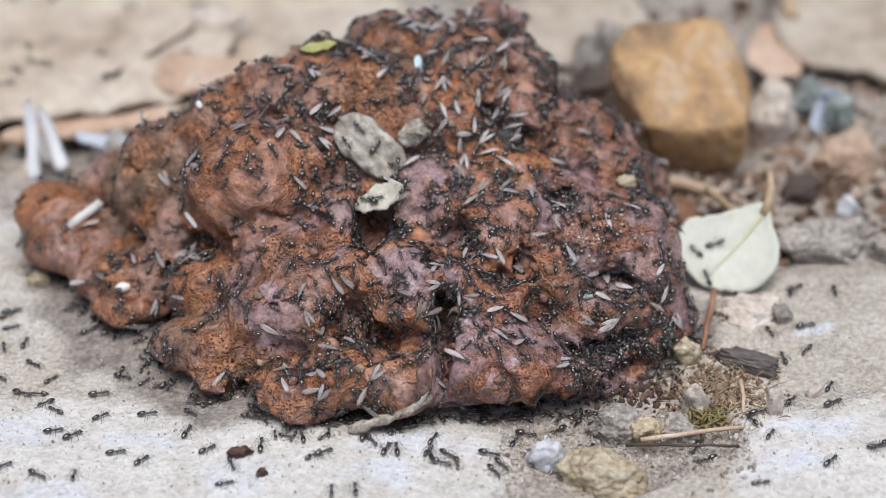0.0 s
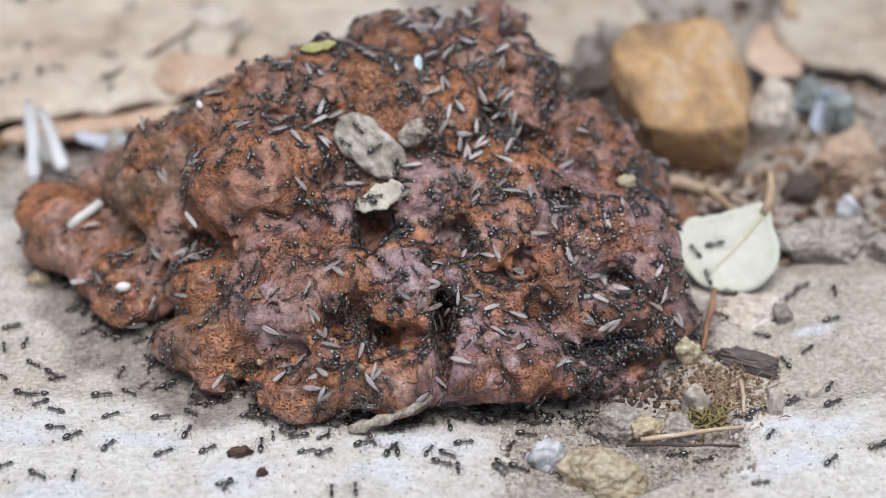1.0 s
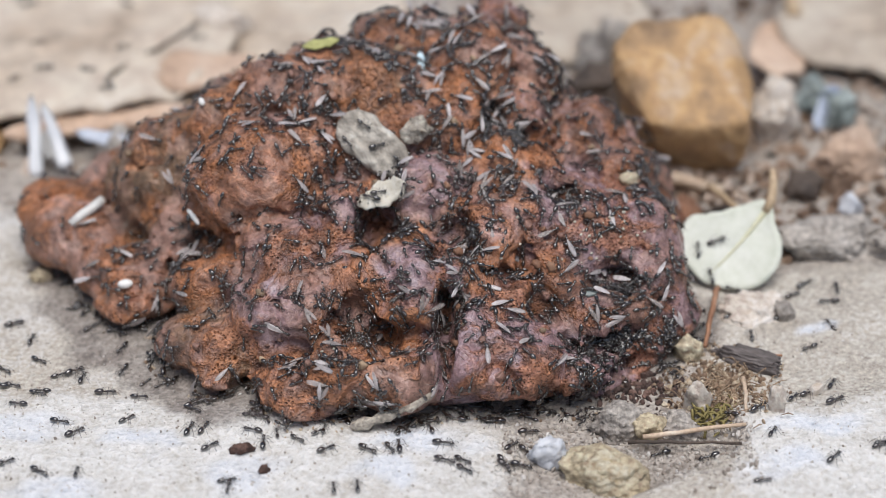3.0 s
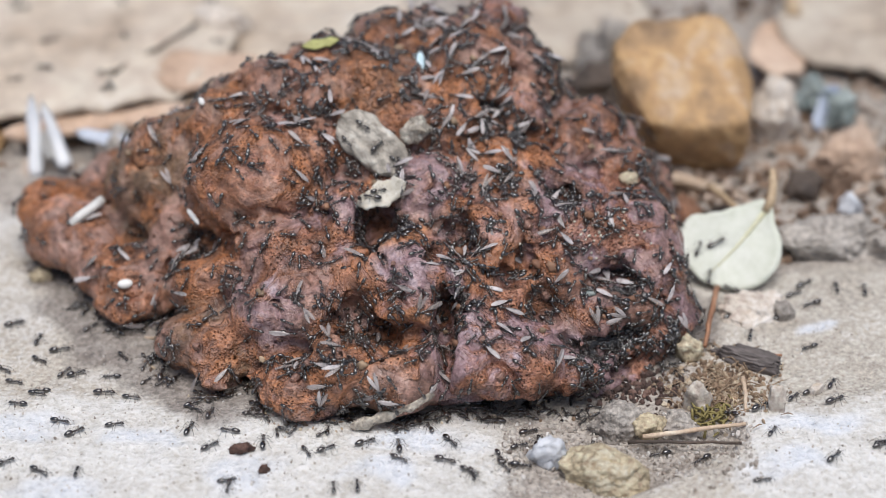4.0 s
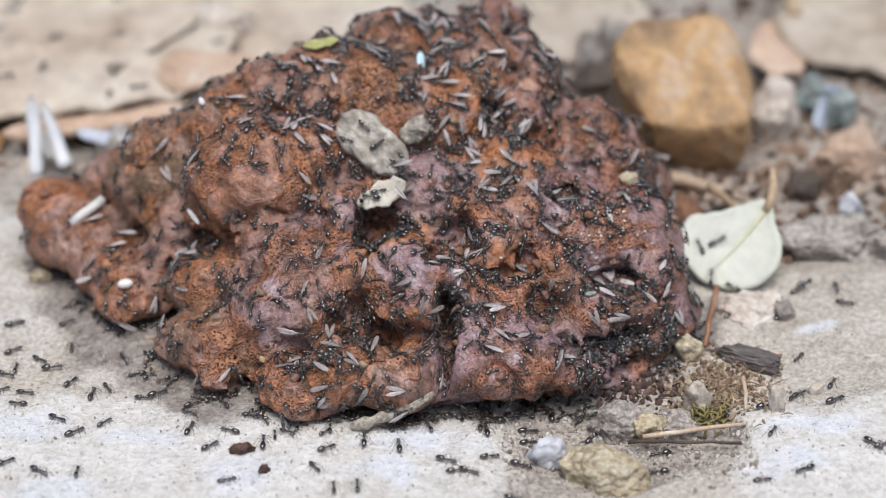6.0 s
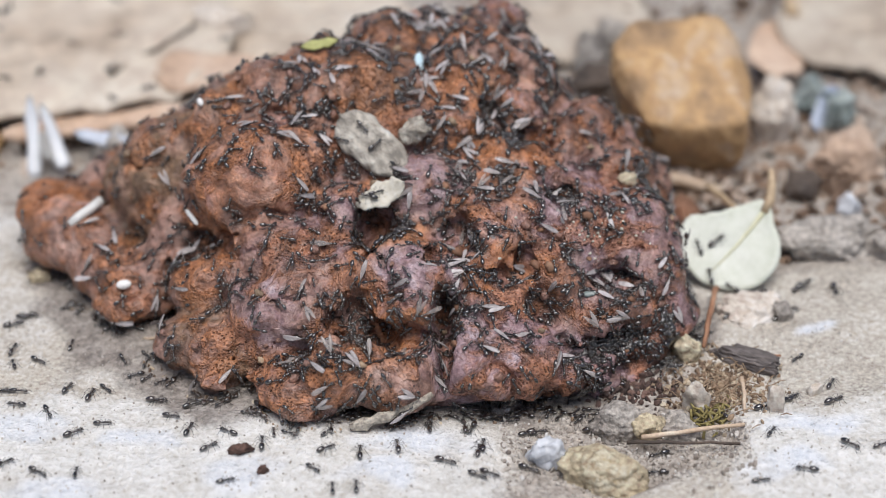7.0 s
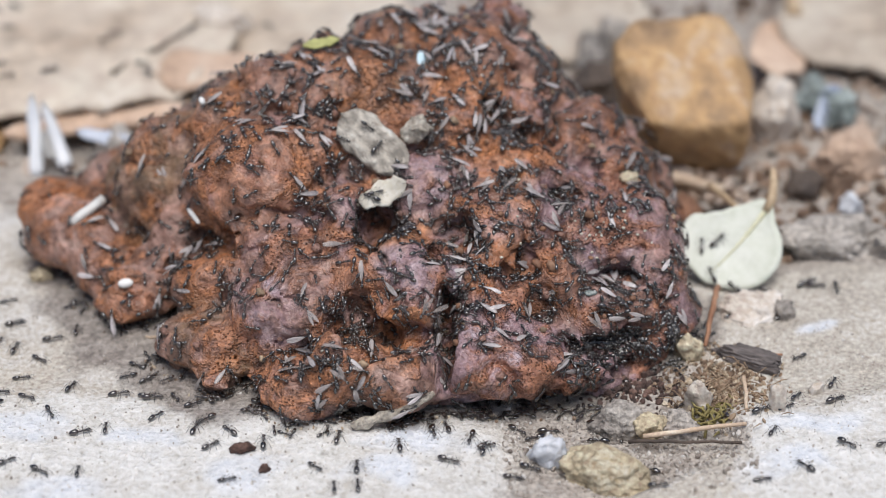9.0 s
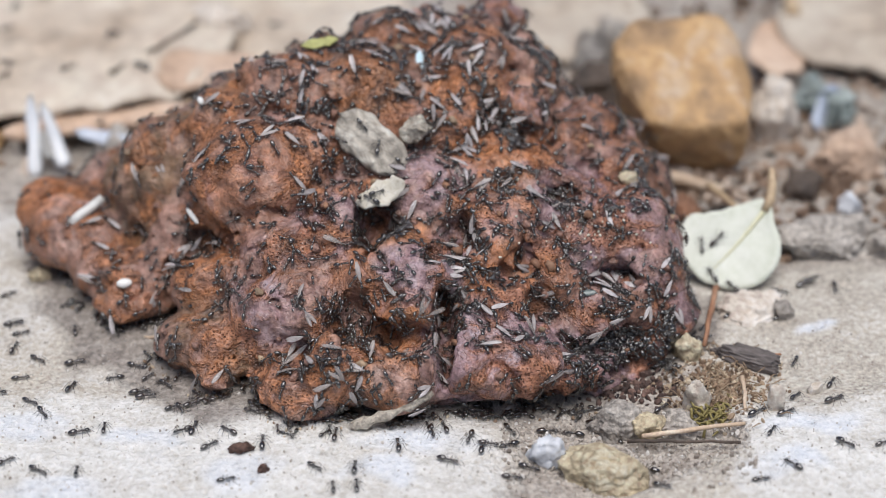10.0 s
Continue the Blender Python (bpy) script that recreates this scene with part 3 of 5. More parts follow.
def ball(P, c):
    """Nearly the distance from an ellipsoid."""
    q = [(P[i] - c[i]) / c[i + 3] for i in range(3)]
    k0 = np.sqrt(q[0] ** 2 + q[1] ** 2 + q[2] ** 2)
    k1 = np.sqrt((q[0] / c[3]) ** 2 + (q[1] / c[4]) ** 2 + (q[2] / c[5]) ** 2) + 1e-6
    return k0 * (k0 - 1) / k1


def melt(a, b, k):
    h = np.clip(0.5 + 0.5 * (b - a) / k, 0, 1)
    return b * (1 - h) + a * h - k * h * (1 - h)


def heap_distance(x, y, z):
    n = lambda s, o: vnoise(x + o, y, z, s) - 0.5
    P = (x + 2.8 * n(9, 0), y + 2.8 * n(9, 77), z + 2.2 * n(8, 33))
    d = None
    for c in BODY:
        e = ball(P, c)
        d = e if d is None else melt(d, e, 7.0)
    for c in LUMPS:
        d = melt(d, ball(P, c), 1.7)
    for c in CARVES:
        d = -melt(-d, ball(P, c), 1.5)
    crack = np.abs(n(7.0, 61)) + 0.6 * np.abs(n(3.5, 47))
    rough = smooth(0.30, 0.62, vnoise(x, y, z + 300, 13))
    d = d - 1.7 * n(5.5, 11) - (0.65 + 1.05 * rough) * n(2.9, 5) - (0.30 + 0.95 * rough) * n(1.45, 21) + 1.5 * smooth(0.12, 0.0, crack) + 3.0 * smooth(3.6, 0.3, z)
    return np.maximum(d, -1.5 - z)


def net(lo, hi, step):
    """The zero surface of heap_distance as a net of quads."""
    ax = [np.arange(a, b, step, dtype=np.float32) for a, b in zip(lo, hi)]
    wide = [np.arange(a - 2, b + 6, 2.4, dtype=np.float32) for a, b in zip(lo, hi)]
    far = heap_distance(*np.meshgrid(*wide, indexing="ij"))
    pick = [np.clip(np.rint((c - w[0]) / 2.4).astype(int), 0, len(w) - 1) for c, w in zip(ax, wide)]
    d = far[np.ix_(*pick)]
    close = np.abs(d) < 8.0
    i = np.nonzero(close)
    d[close] = heap_distance(ax[0][i[0]], ax[1][i[1]], ax[2][i[2]])
    inside = d < 0
    nx, ny, nz = d.shape
    corner = [(i, j, k) for i in (0, 1) for j in (0, 1) for k in (0, 1)]
    sl = lambda o, a: a[o[0]:nx - 1 + o[0], o[1]:ny - 1 + o[1], o[2]:nz - 1 + o[2]]
    count = sum(sl(o, inside).astype(np.int8) for o in corner)
    cell = (count > 0) & (count < 8)
    ids = -np.ones(cell.shape, dtype=np.int64)
    where = np.argwhere(cell)
    ids[cell] = np.arange(len(where))
    total, weight = np.zeros((len(where), 3)), np.zeros(len(where))
    val = {o: d[where[:, 0] + o[0], where[:, 1] + o[1], where[:, 2] + o[2]] for o in corner}
    for o in corner:
        for axis in range(3):
            if o[axis]:
                continue
            q = tuple(1 if i == axis else o[i] for i in range(3))
            a, b = val[o], val[q]
            cut = (a < 0) != (b < 0)
            t = np.where(cut, a / np.where(cut, a - b, 1), 0)
            p = np.tile(np.array(o, dtype=float), (len(where), 1))
            p[:, axis] += t
            total[cut] += p[cut]
            weight[cut] += 1
    verts = (where + total / weight[:, None]) * step + np.array([a[0] for a in ax])
    faces = []
    for axis in range(3):
        b, c = (axis + 1) % 3, (axis + 2) % 3
        s0, s1 = [slice(None)] * 3, [slice(None)] * 3
        s0[axis], s1[axis] = slice(0, -1), slice(1, None)
        cut = inside[tuple(s0)] != inside[tuple(s1)]
        e = np.argwhere(cut)
        e = e[(e[:, b] > 0) & (e[:, c] > 0) & (e[:, b] < cell.shape[b]) & (e[:, c] < cell.shape[c])]
        flip = inside[e[:, 0], e[:, 1], e[:, 2]]
        quad = []
        for db, dc in ((1, 1), (0, 1), (0, 0), (1, 0)):
            k = e.copy()
            k[:, b] -= db
            k[:, c] -= dc
            quad.append(ids[k[:, 0], k[:, 1], k[:, 2]])
        quad = np.stack(quad, -1)
        quad[~flip] = quad[~flip][:, ::-1]
        faces.append(quad)
    return verts, np.concatenate(faces)


def build_heap():
    verts, faces = net((-92, -64, -3), (64, 50, 52), 0.55)
    me = grid_mesh("dung_clod", verts, faces, DUNG)
    x, y, z = verts.T
    tone = np.zeros((len(verts), 4), dtype=np.float32)
    tone[:, 3] = 1
    for c in LUMPS:
        w = np.exp(-np.maximum(ball((x, y, z), c), 0) / 3.0) * (ball((x, y, z), c) < 6)
        for k in range(3):
            tone[:, k] = np.maximum(tone[:, k], w * c[6 + k])
    col = me.color_attributes.new("tone", "FLOAT_COLOR", "POINT")
    col.data.foreach_set("color", tone.reshape(-1))
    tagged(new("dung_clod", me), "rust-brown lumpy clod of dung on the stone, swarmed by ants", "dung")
    return verts, faces


HEAP_V, HEAP_F = build_heap()
HEAP = BVHTree.FromPolygons([tuple(v) for v in HEAP_V], [tuple(int(k) for k in f) for f in HEAP_F])


# ---- stones, leaves and litter ----
def put(name, me, x, y, dz=0.0, rx=0, ry=0, rz=0, label="", category="", group="", base=True):
    z = float(ground_z(x, y)) if base else 0.0
    ob = new(name, me)
    ob.matrix_basis = at_mm(x, y, z + dz, rx, ry, rz)
    return tagged(ob, label, category, group)


def on_slope(x, z):
    """Where the heap's front slope is met by a line that sinks backwards through (x, -20, z): the place and the mean normal."""
    way = Vector((0, math.cos(radians(PITCH)), -math.sin(radians(PITCH))))
    p, n, _, _ = HEAP.ray_cast(Vector((x, -20, z)) - way * 150, way)
    if p is None:
        return Vector((x, -20, z)), Vector((0, 0, 1))
    return p, mean_normal(p)


def mean_normal(p, r=1.3):
    total = Vector((0, 0, 0))
    for dx, dy, dz in ((0, 0, 0), (r, 0, 0), (-r, 0, 0), (0, r, 0), (0, -r, 0), (0, 0, r), (0, 0, -r)):
        total += HEAP.find_nearest(p + Vector((dx, dy, dz)))[1]
    return total.normalized()


def lie(p, n, heading):
    """A pose at p (millimetres) whose z axis is n and whose x axis points along heading as nearly as it can."""
    h = heading - n * heading.dot(n)
    if h.length < 1e-5:
        h = n.orthogonal()
    h.normalize()
    m = Matrix((h, n.cross(h), n)).transposed().to_4x4()
    m.translation = p * MM
    return m


def ochre_rock():
    bm = bmesh.new()
    for c in ((48.5, 29, -1.5), (60, 29, -1.5), (64, 40, -1.5), (58, 58, -1.5), (42, 58, -1.5), (40, 42, -1.5), (40.8, 23.5, 13.6), (50.4, 22, 14.0), (61, 22.4, 14.4),
              (34.2, 40, 18.4), (35.0, 42, 22.5), (35.4, 48, 15), (36.6, 44, 25.2), (42.3, 52, 24.6), (58.6, 52, 25.6), (60.8, 50, 20.6), (64, 44, 14.4)):
        bm.verts.new(c)
    bmesh.ops.convex_hull(bm, input=bm.verts)
    bmesh.ops.triangulate(bm, faces=bm.faces)
    for _ in range(4):
        bmesh.ops.subdivide_edges(bm, edges=bm.edges, cuts=1, use_grid_fill=True)
        bmesh.ops.smooth_vert(bm, verts=bm.verts, factor=0.2, use_axis_x=True, use_axis_y=True, use_axis_z=True)
    bm.normal_update()
    for v in bm.verts:
        c = v.co
        v.co += v.normal * (1.1 * noise.noise(c * 0.12) + 0.6 * noise.noise(c * 0.33) + 0.25 * noise.noise(c * 0.9))
    me = bm_mesh("ochre_rock", bm, OCHRE)
    tagged(new("rock", me), "ochre-brown angular sandstone rock with a dark lower face", "rock")


ochre_rock()


def pale_leaf():
    """A small round leaf that leans back on the litter, with rib and stalk."""
    root = tagged(new("leaf"), "pale greenish-white round leaf propped on litter", "leaf")
    root.matrix_basis = at_mm(53.4, -14.6, 0.4, 38, 0, -4)
    nx, ny = 26, 26
    top, faces = [], []

    def edge(a):
        r = 9.1 + 0.55 * math.cos(2 * a + 0.6) + 0.35 * noise.noise((math.cos(a) * 2.2, math.sin(a) * 2.2, 4)) + 2.6 * math.exp(-((a - 0.92) / 0.30) ** 2)
        return r - 0.9 * math.exp(-((a - 2.25) / 0.16) ** 2) - 2.0 * math.exp(-((a - 1.85) / 0.42) ** 2)
    ang = [math.tau * i / 56 for i in range(56)]
    rings = 9
    for s in (0.11, -0.11):
        for k in range(rings + 1):
            for a in ang:
                f = k / rings
                r = edge((a + math.pi) % math.tau - math.pi) * f
                x, y = r * math.cos(a), r * math.sin(a) + 8.6
                rib = abs((x - 5.2) * 0.80 - (y - 14.0) * 0.60)
                z = 0.020 * (x * x + (y - 8) ** 2) * 0.5 + 0.35 * noise.noise((x * 0.22, y * 0.22, 1)) - 0.4 * math.exp(-rib * 1.1) + (0.7 * f ** 4 * noise.noise((math.cos(a) * 1.5, math.sin(a) * 1.5, 9)))
                top.append((x, y, z + s))
    n = (rings + 1) * 56
    for k in range(rings):
        for i in range(56):
            a, b = k * 56 + i, k * 56 + (i + 1) % 56
            faces.append((a, a + 56, b + 56, b))
            faces.append((n + a, n + b, n + b + 56, n + a + 56))
    for i in range(56):
        a, b = rings * 56 + i, rings * 56 + (i + 1) % 56
        faces.append((a, n + a, n + b, b))
    me = mesh_from("blade", top, faces, LEAFMAT)
    blade = part("blade", me, root)
    rib = tube([(7.2, 16.6, 1.3), (5.0, 13.6, 0.55), (2.0, 9.6, 0.0), (-1.4, 5.6, 0.0), (-3.6, 3.2, 0.35)], [0.55, 0.42, 0.26, 0.15, 0.05], 6)
    part("midrib", bm_mesh("midrib", rib, RIBMAT), blade, None, "yellowish midrib")
    stalk = tube([(6.4, 15.4, 1.0), (7.4, 17.6, 1.7), (7.7, 20.4, 2.2), (7.5, 23.4, 2.6)], [0.75, 1.0, 0.85, 0.5], 7)
    part("stalk", bm_mesh("stalk", stalk, STALKMAT), root, None, "light brown dry stalk")


pale_leaf()


def scraps():
    """Folded white plastic scrap, two bluish scraps and a teal one among the litter."""
    root = tagged(new("plastic_scrap"), "folded glossy white plastic scrap standing in the litter", "scrap")
    root.matrix_basis = at_mm(-80, 28, 0)

    def strip(a, b, w0, w1, seed):
        a, b = Vector(a), Vector(b)
        n = 10
        verts, faces = [], []
        for s in (0.12, -0.12):
            for i in range(n + 1):
                t = i / n
                c = a.lerp(b, t) + Vector((0, 0.9 * math.sin(t * math.pi), 0))
                w = (w0 + (w1 - w0) * t) * (1 + 0.3 * noise.noise((t * 4, seed, 0))) * (0.25 + 0.75 * min(1, (1 - t) * 4))
                for j in (-1, -0.3, 0.3, 1):
                    verts.append((c.x + j * w, c.y + s + 0.5 * j * j * w, c.z + 0.2 * j))
        m = (n + 1) * 4
        for i in range(n):
            for j in range(3):
                q = i * 4 + j
                faces += [(q, q + 1, q + 5, q + 4), (m + q, m + q + 4, m + q + 5, m + q + 1)]
            for q in (i * 4, i * 4 + 3):
                faces.append((q, q + 4, m + q + 4, m + q))
        for q in (0, 1, 2, n * 4, n * 4 + 1, n * 4 + 2):
            faces.append((q, m + q, m + q + 1, q + 1))
        return mesh_from("strip", verts, faces, FOIL)
    part("strip", strip((-2.8, 0, -0.8), (-3.6, 8, 13.9), 1.25, 1.35, 1), root)
    part("strip", strip((3.3, 0, 1.4), (-1.4, 7.4, 12.4), 1.5, 1.1, 5), root)
    part("film", flake("film", 12, 5, 0.25, FOILDULL, 77, 0.1, 0.2), root, at_mm(0.2, 4.6, 5.0, 60, 4, 84), "dull grey film between the folds")
    put("plastic_scrap", flake("scrap", 12, 2.8, 0.4, BLUE, 12, 0.2, 0.3), -68.6, 33.5, 6.6, 38, 9, -4, "bluish white plastic scrap in the dark gap under bark", "scrap")
    put("plastic_scrap", rough_stone("teal", 4.6, 4.0, 4.8, TEAL, 9, 0.2, 0.5, 4), 79.0, 55, -0.4, 0, 0, 20, "crumpled teal-green plastic scrap", "scrap")
    put("plastic_scrap", flake("scrap", 11, 4.6, 0.6, BLUE, 22, 0.5, 0.3), 81.0, 50.5, 3.4, 50, -38, 60, "crumpled pale blue plastic scrap", "scrap")
    put("plastic_scrap", rough_stone("teal", 4.2, 3.2, 4.2, TEAL, 19, 0.2, 0.5, 4), 84.0, 49, -0.4, 0, 0, 70, "crumpled teal-green plastic scrap", "scrap")


scraps()


def bark_slabs():
    """Thin weathered bark plates behind the heap, with a dark gap below their lifted edge."""
    me = flake("bark", 92, 78, 3.4, BEIGE, 3, 0.02, 0.10, 40, 34, 0, 2.4)
    put("bark_plate", me, -93, 77, 6.4, -3, 0, 14, "large beige weathered bark plate lifted off the stone", "bark")
    put("bark_plate", flake("bark", 52, 40, 2.6, BEIGE, 8, 0.05, 0.2, 30, 20, 0, 2.0), -34, 92, 3.0, -1, 1, -12, "beige weathered bark plate on litter", "bark")
    put("dead_leaf", flake("dead_leaf", 22, 15, 1.0, TAN, 14, 0.12, 0.25, 20, 12, 0.3, 1.4), -49.5, 57, 9.6, 8, 0, 12, "curled orange-brown dead leaf", "leaf")
    put("bark_plate", flake("bark", 40, 5.5, 2.2, TAN, 31, 0.06, 0.12, 24, 6, 0.2, 0.8), -70.5, 40.5, 6.2, 20, -3, 12, "pinkish tan strip of bark", "bark")
    put("dead_leaf", flake("dead_leaf", 34, 30, 1.2, BEIGE, 17, 0.12, 0.2, 20, 16, 0.1, 2.0), 31, 92, 3.6, 8, 0, 30, "pale dry leaf lying flat", "leaf")
    put("bark_plate", flake("bark", 40, 34, 2.6, BEIGE, 40, 0.1, 0.2, 24, 18, 0.1, 2.0), 95, 82, 7.0, 10, 4, -32, "pale beige bark plate with a dark edge", "bark")
    put("dead_leaf", flake("dead_leaf", 26, 14, 1.0, TAN, 44, 0.15, 0.25, 18, 10, 0.3, 1.6), 74, 74, 5.0, 10, 0, 80, "tan dry leaf behind the rock", "leaf")


bark_slabs()


def stones():
    s = rough_stone
    put("pebble", s("pebble", 7.6, 5.0, 4.2, YELLOW, 4, 0.5, 0.2, 9), 26.9, -67.6, -0.6, 0, 0, -6, "rough yellow-buff pebble half sunk in grit", "pebble")
    put("pebble", s("pebble", 3.4, 3.0, 3.2, WHITE, 11, 0.4, 0.3, 9, 3), 17.3, -63.6, -0.3, 0, 0, 20, "bluish white chipped pebble", "pebble")
    put("pebble", s("pebble", 2.3, 2.4, 3.9, CREAM, 23, 0.5, 0.25, 9, 3), 44.0, -48.0, -0.3, 0, 0, 50, "white angular pebble beside the heap", "pebble")
    put("stone", s("stone", 4.6, 3.6, 3.2, GREY, 31, 0.4, 0.25, 5), 29.4, -54.6, -0.8, 0, 0, 15, "grey gritty stone at the foot of the heap", "stone")
    put("stone", s("stone", 3.8, 3.0, 2.8, YELLOW, 35, 0.5, 0.2, 9), 35.3, -55.6, -0.6, 0, 0, 35, "buff stone at the foot of the heap", "stone")
    put("stone", s("stone", 3.6, 2.8, 2.4, GREY, 37, 0.4, 0.25, 5), 40.8, -55.2, -0.6, 0, 0, -20, "bluish grey stone in the grit", "stone")
    put("stone", s("stone", 1.8, 1.7, 3.4, CREAM, 41, 0.6, 0.2, 9, 3), 57.1, -52.0, -0.6, 0, 0, 10, "pinkish cream angular stone", "stone")
    put("stone", s("stone", 1.5, 1.3, 1.6, CREAM, 43, 0.5, 0.2, 9, 3), 64.4, -46.2, -0.5, 0, 0, 40, "small cream stone on the pale rock", "stone")
    put("stone", s("stone", 6.6, 4.6, 3.0, CREAM, 47, 0.6, 0.22, 9), 57.0, -22.0, -0.9, 0, 0, 25, "pale buff stone under the leaf", "stone")
    put("stone", s("stone", 2.2, 1.8, 2.0, GREY, 53, 0.5, 0.25, 9, 3), 62.2, -23.4, -0.4, 0, 0, -15, "small dark grey stone near the leaf", "stone")
    put("stone", s("stone", 2.8, 2.6, 3.2, YELLOW, 59, 0.5, 0.25, 9, 3), 43.6, -34.2, -0.6, 0, 0, 12, "yellow-buff crumbly stone at the heap's foot", "stone")
    put("stone", s("stone", 12.5, 7.0, 4.4, GREY, 61, 0.3, 0.3, 9), 73.5, 1.5, -0.8, 0, 0, 8, "flat grey flaky stone on litter", "stone")
    put("stone", s("stone", 6, 4.0, 3.4, GREY, 67, 0.3, 0.3, 9), 87, -1.5, -0.8, 0, 0, -12, "grey flaky stone on the litter", "stone")
    put("stone", s("stone", 5.0, 5.2, 8.6, CREAM, 71, 0.3, 0.2, 8), 68.6, 46, -0.8, 0, 0, 30, "rounded whitish stone beside the rock", "stone")
    put("stone", s("stone", 2.6, 2.4, 2.8, WHITE, 73, 0.4, 0.3, 8, 3), 80.6, 13.6, -0.3, 0, 0, 0, "small white stone chip", "stone")
    put("stone", s("stone", 8.8, 7.2, 5.4, TAN, 79, 0.4, 0.25, 9), 83, 32, -0.8, 0, 0, 25, "pinkish brown stone in the litter", "stone")
    put("stone", s("stone", 5.0, 4.0, 3.2, DARK, 83, 0.4, 0.3, 9, 3), 72.6, 22.6, -0.5, 0, 0, 30, "dark bluish-black stone behind the leaf", "stone")
    put("stone", s("stone", 2.2, 1.8, 1.6, YELLOW, 89, 0.4, 0.2, 8, 3), -75.5, -9.4, -0.2, 0, 0, 15, "small yellowish pebble at the heap's edge", "stone")
    put("stone", s("stone", 6.5, 5.5, 4.0, BROWN, 97, 0.4, 0.3, 9), 46, 10, -0.6, 0, 0, 25, "red-brown clod behind the heap", "clod")
    put("stone", s("stone", 4.5, 3.6, 3.4, BROWN, 98, 0.4, 0.3, 9), 50.5, 3.5, -0.6, 0, 0, -30, "red-brown clod beside the heap", "clod")
    put("stone", s("stone", 3.6, 2.8, 2.6, DARK, 99, 0.4, 0.3, 9, 3), 55.5, 11, -0.5, 0, 0, 10, "dark crumbly clod in the litter", "clod")
    put("stone", s("stone", 9, 7, 5.0, DARK, 101, 0.3, 0.3, 9), 33.5, 60, -0.8, 0, 0, 25, "dark grey stone in shade behind the heap", "stone")
    put("stone", s("stone", 7, 6, 9.0, GREY, 103, 0.4, 0.25, 9), 36, 72, -0.8, 0, 0, -20, "grey stone behind the heap", "stone")
    put("stone", s("stone", 7, 6, 4.0, CREAM, 107, 0.4, 0.25, 9), -50, 84, 4.0, 0, 0, -20, "pale stone on the bark", "stone")
    put("stone", s("stone", 5, 5, 5.0, GREY, 109, 0.4, 0.25, 9), -67, 36, -0.8, 0, 0, -20, "grey stone in the gap under bark", "stone")
    put("stone", s("stone", 6, 4, 4.0, OCHRE, 113, 0.4, 0.25, 9), -96, 40, -0.8, 0, 0, -20, "ochre stone under the bark edge", "stone")
    put("wood_piece", s("wood_piece", 7.0, 2.1, 2.0, DARKWOOD, 117, 0.5, 0.25, 9), 53.8, -37.2, -0.4, 0, 0, -24, "dark purplish-grey piece of weathered wood", "wood")
    # the small crumbs on the stone in front
    put("crumb", s("crumb", 1.9, 1.1, 1.0, DARKBROWN, 127, 0.3, 0.5, 6, 3), -33.4, -63.6, -0.1, 0, 0, -8, "red-brown seed husk on the stone", "crumb")
    put("crumb", s("crumb", 1.0, 0.7, 0.8, DARKBROWN, 131, 0.3, 0.5, 6, 3), -29.2, -68.6, -0.1, 0, 0, 40, "brown crumb on the stone", "crumb")


stones()


def twig(points, radius, mat, label, name="twig", jag=0.12, knots=0.1):
    rnd = random.Random(len(points) * 31 + int(points[0][0] * 7))
    pts = []
    for a, b in zip(points, points[1:]):
        for k in range(4):
            pts.append(Vector(a).lerp(Vector(b), k / 4) + Vector([rnd.uniform(-jag, jag) for _ in range(3)]))
    pts.append(Vector(points[-1]))
    rad = [radius * (1 - 0.35 * i / len(pts)) * rnd.uniform(1 - knots, 1 + knots) for i in range(len(pts))]
    low = pts[0].copy()
    me = bm_mesh(name, tube([p - low for p in pts], rad, 7), mat)
    ob = new(name, me)
    ob.matrix_basis = at_mm(*low)
    tagged(ob, label, "twig")


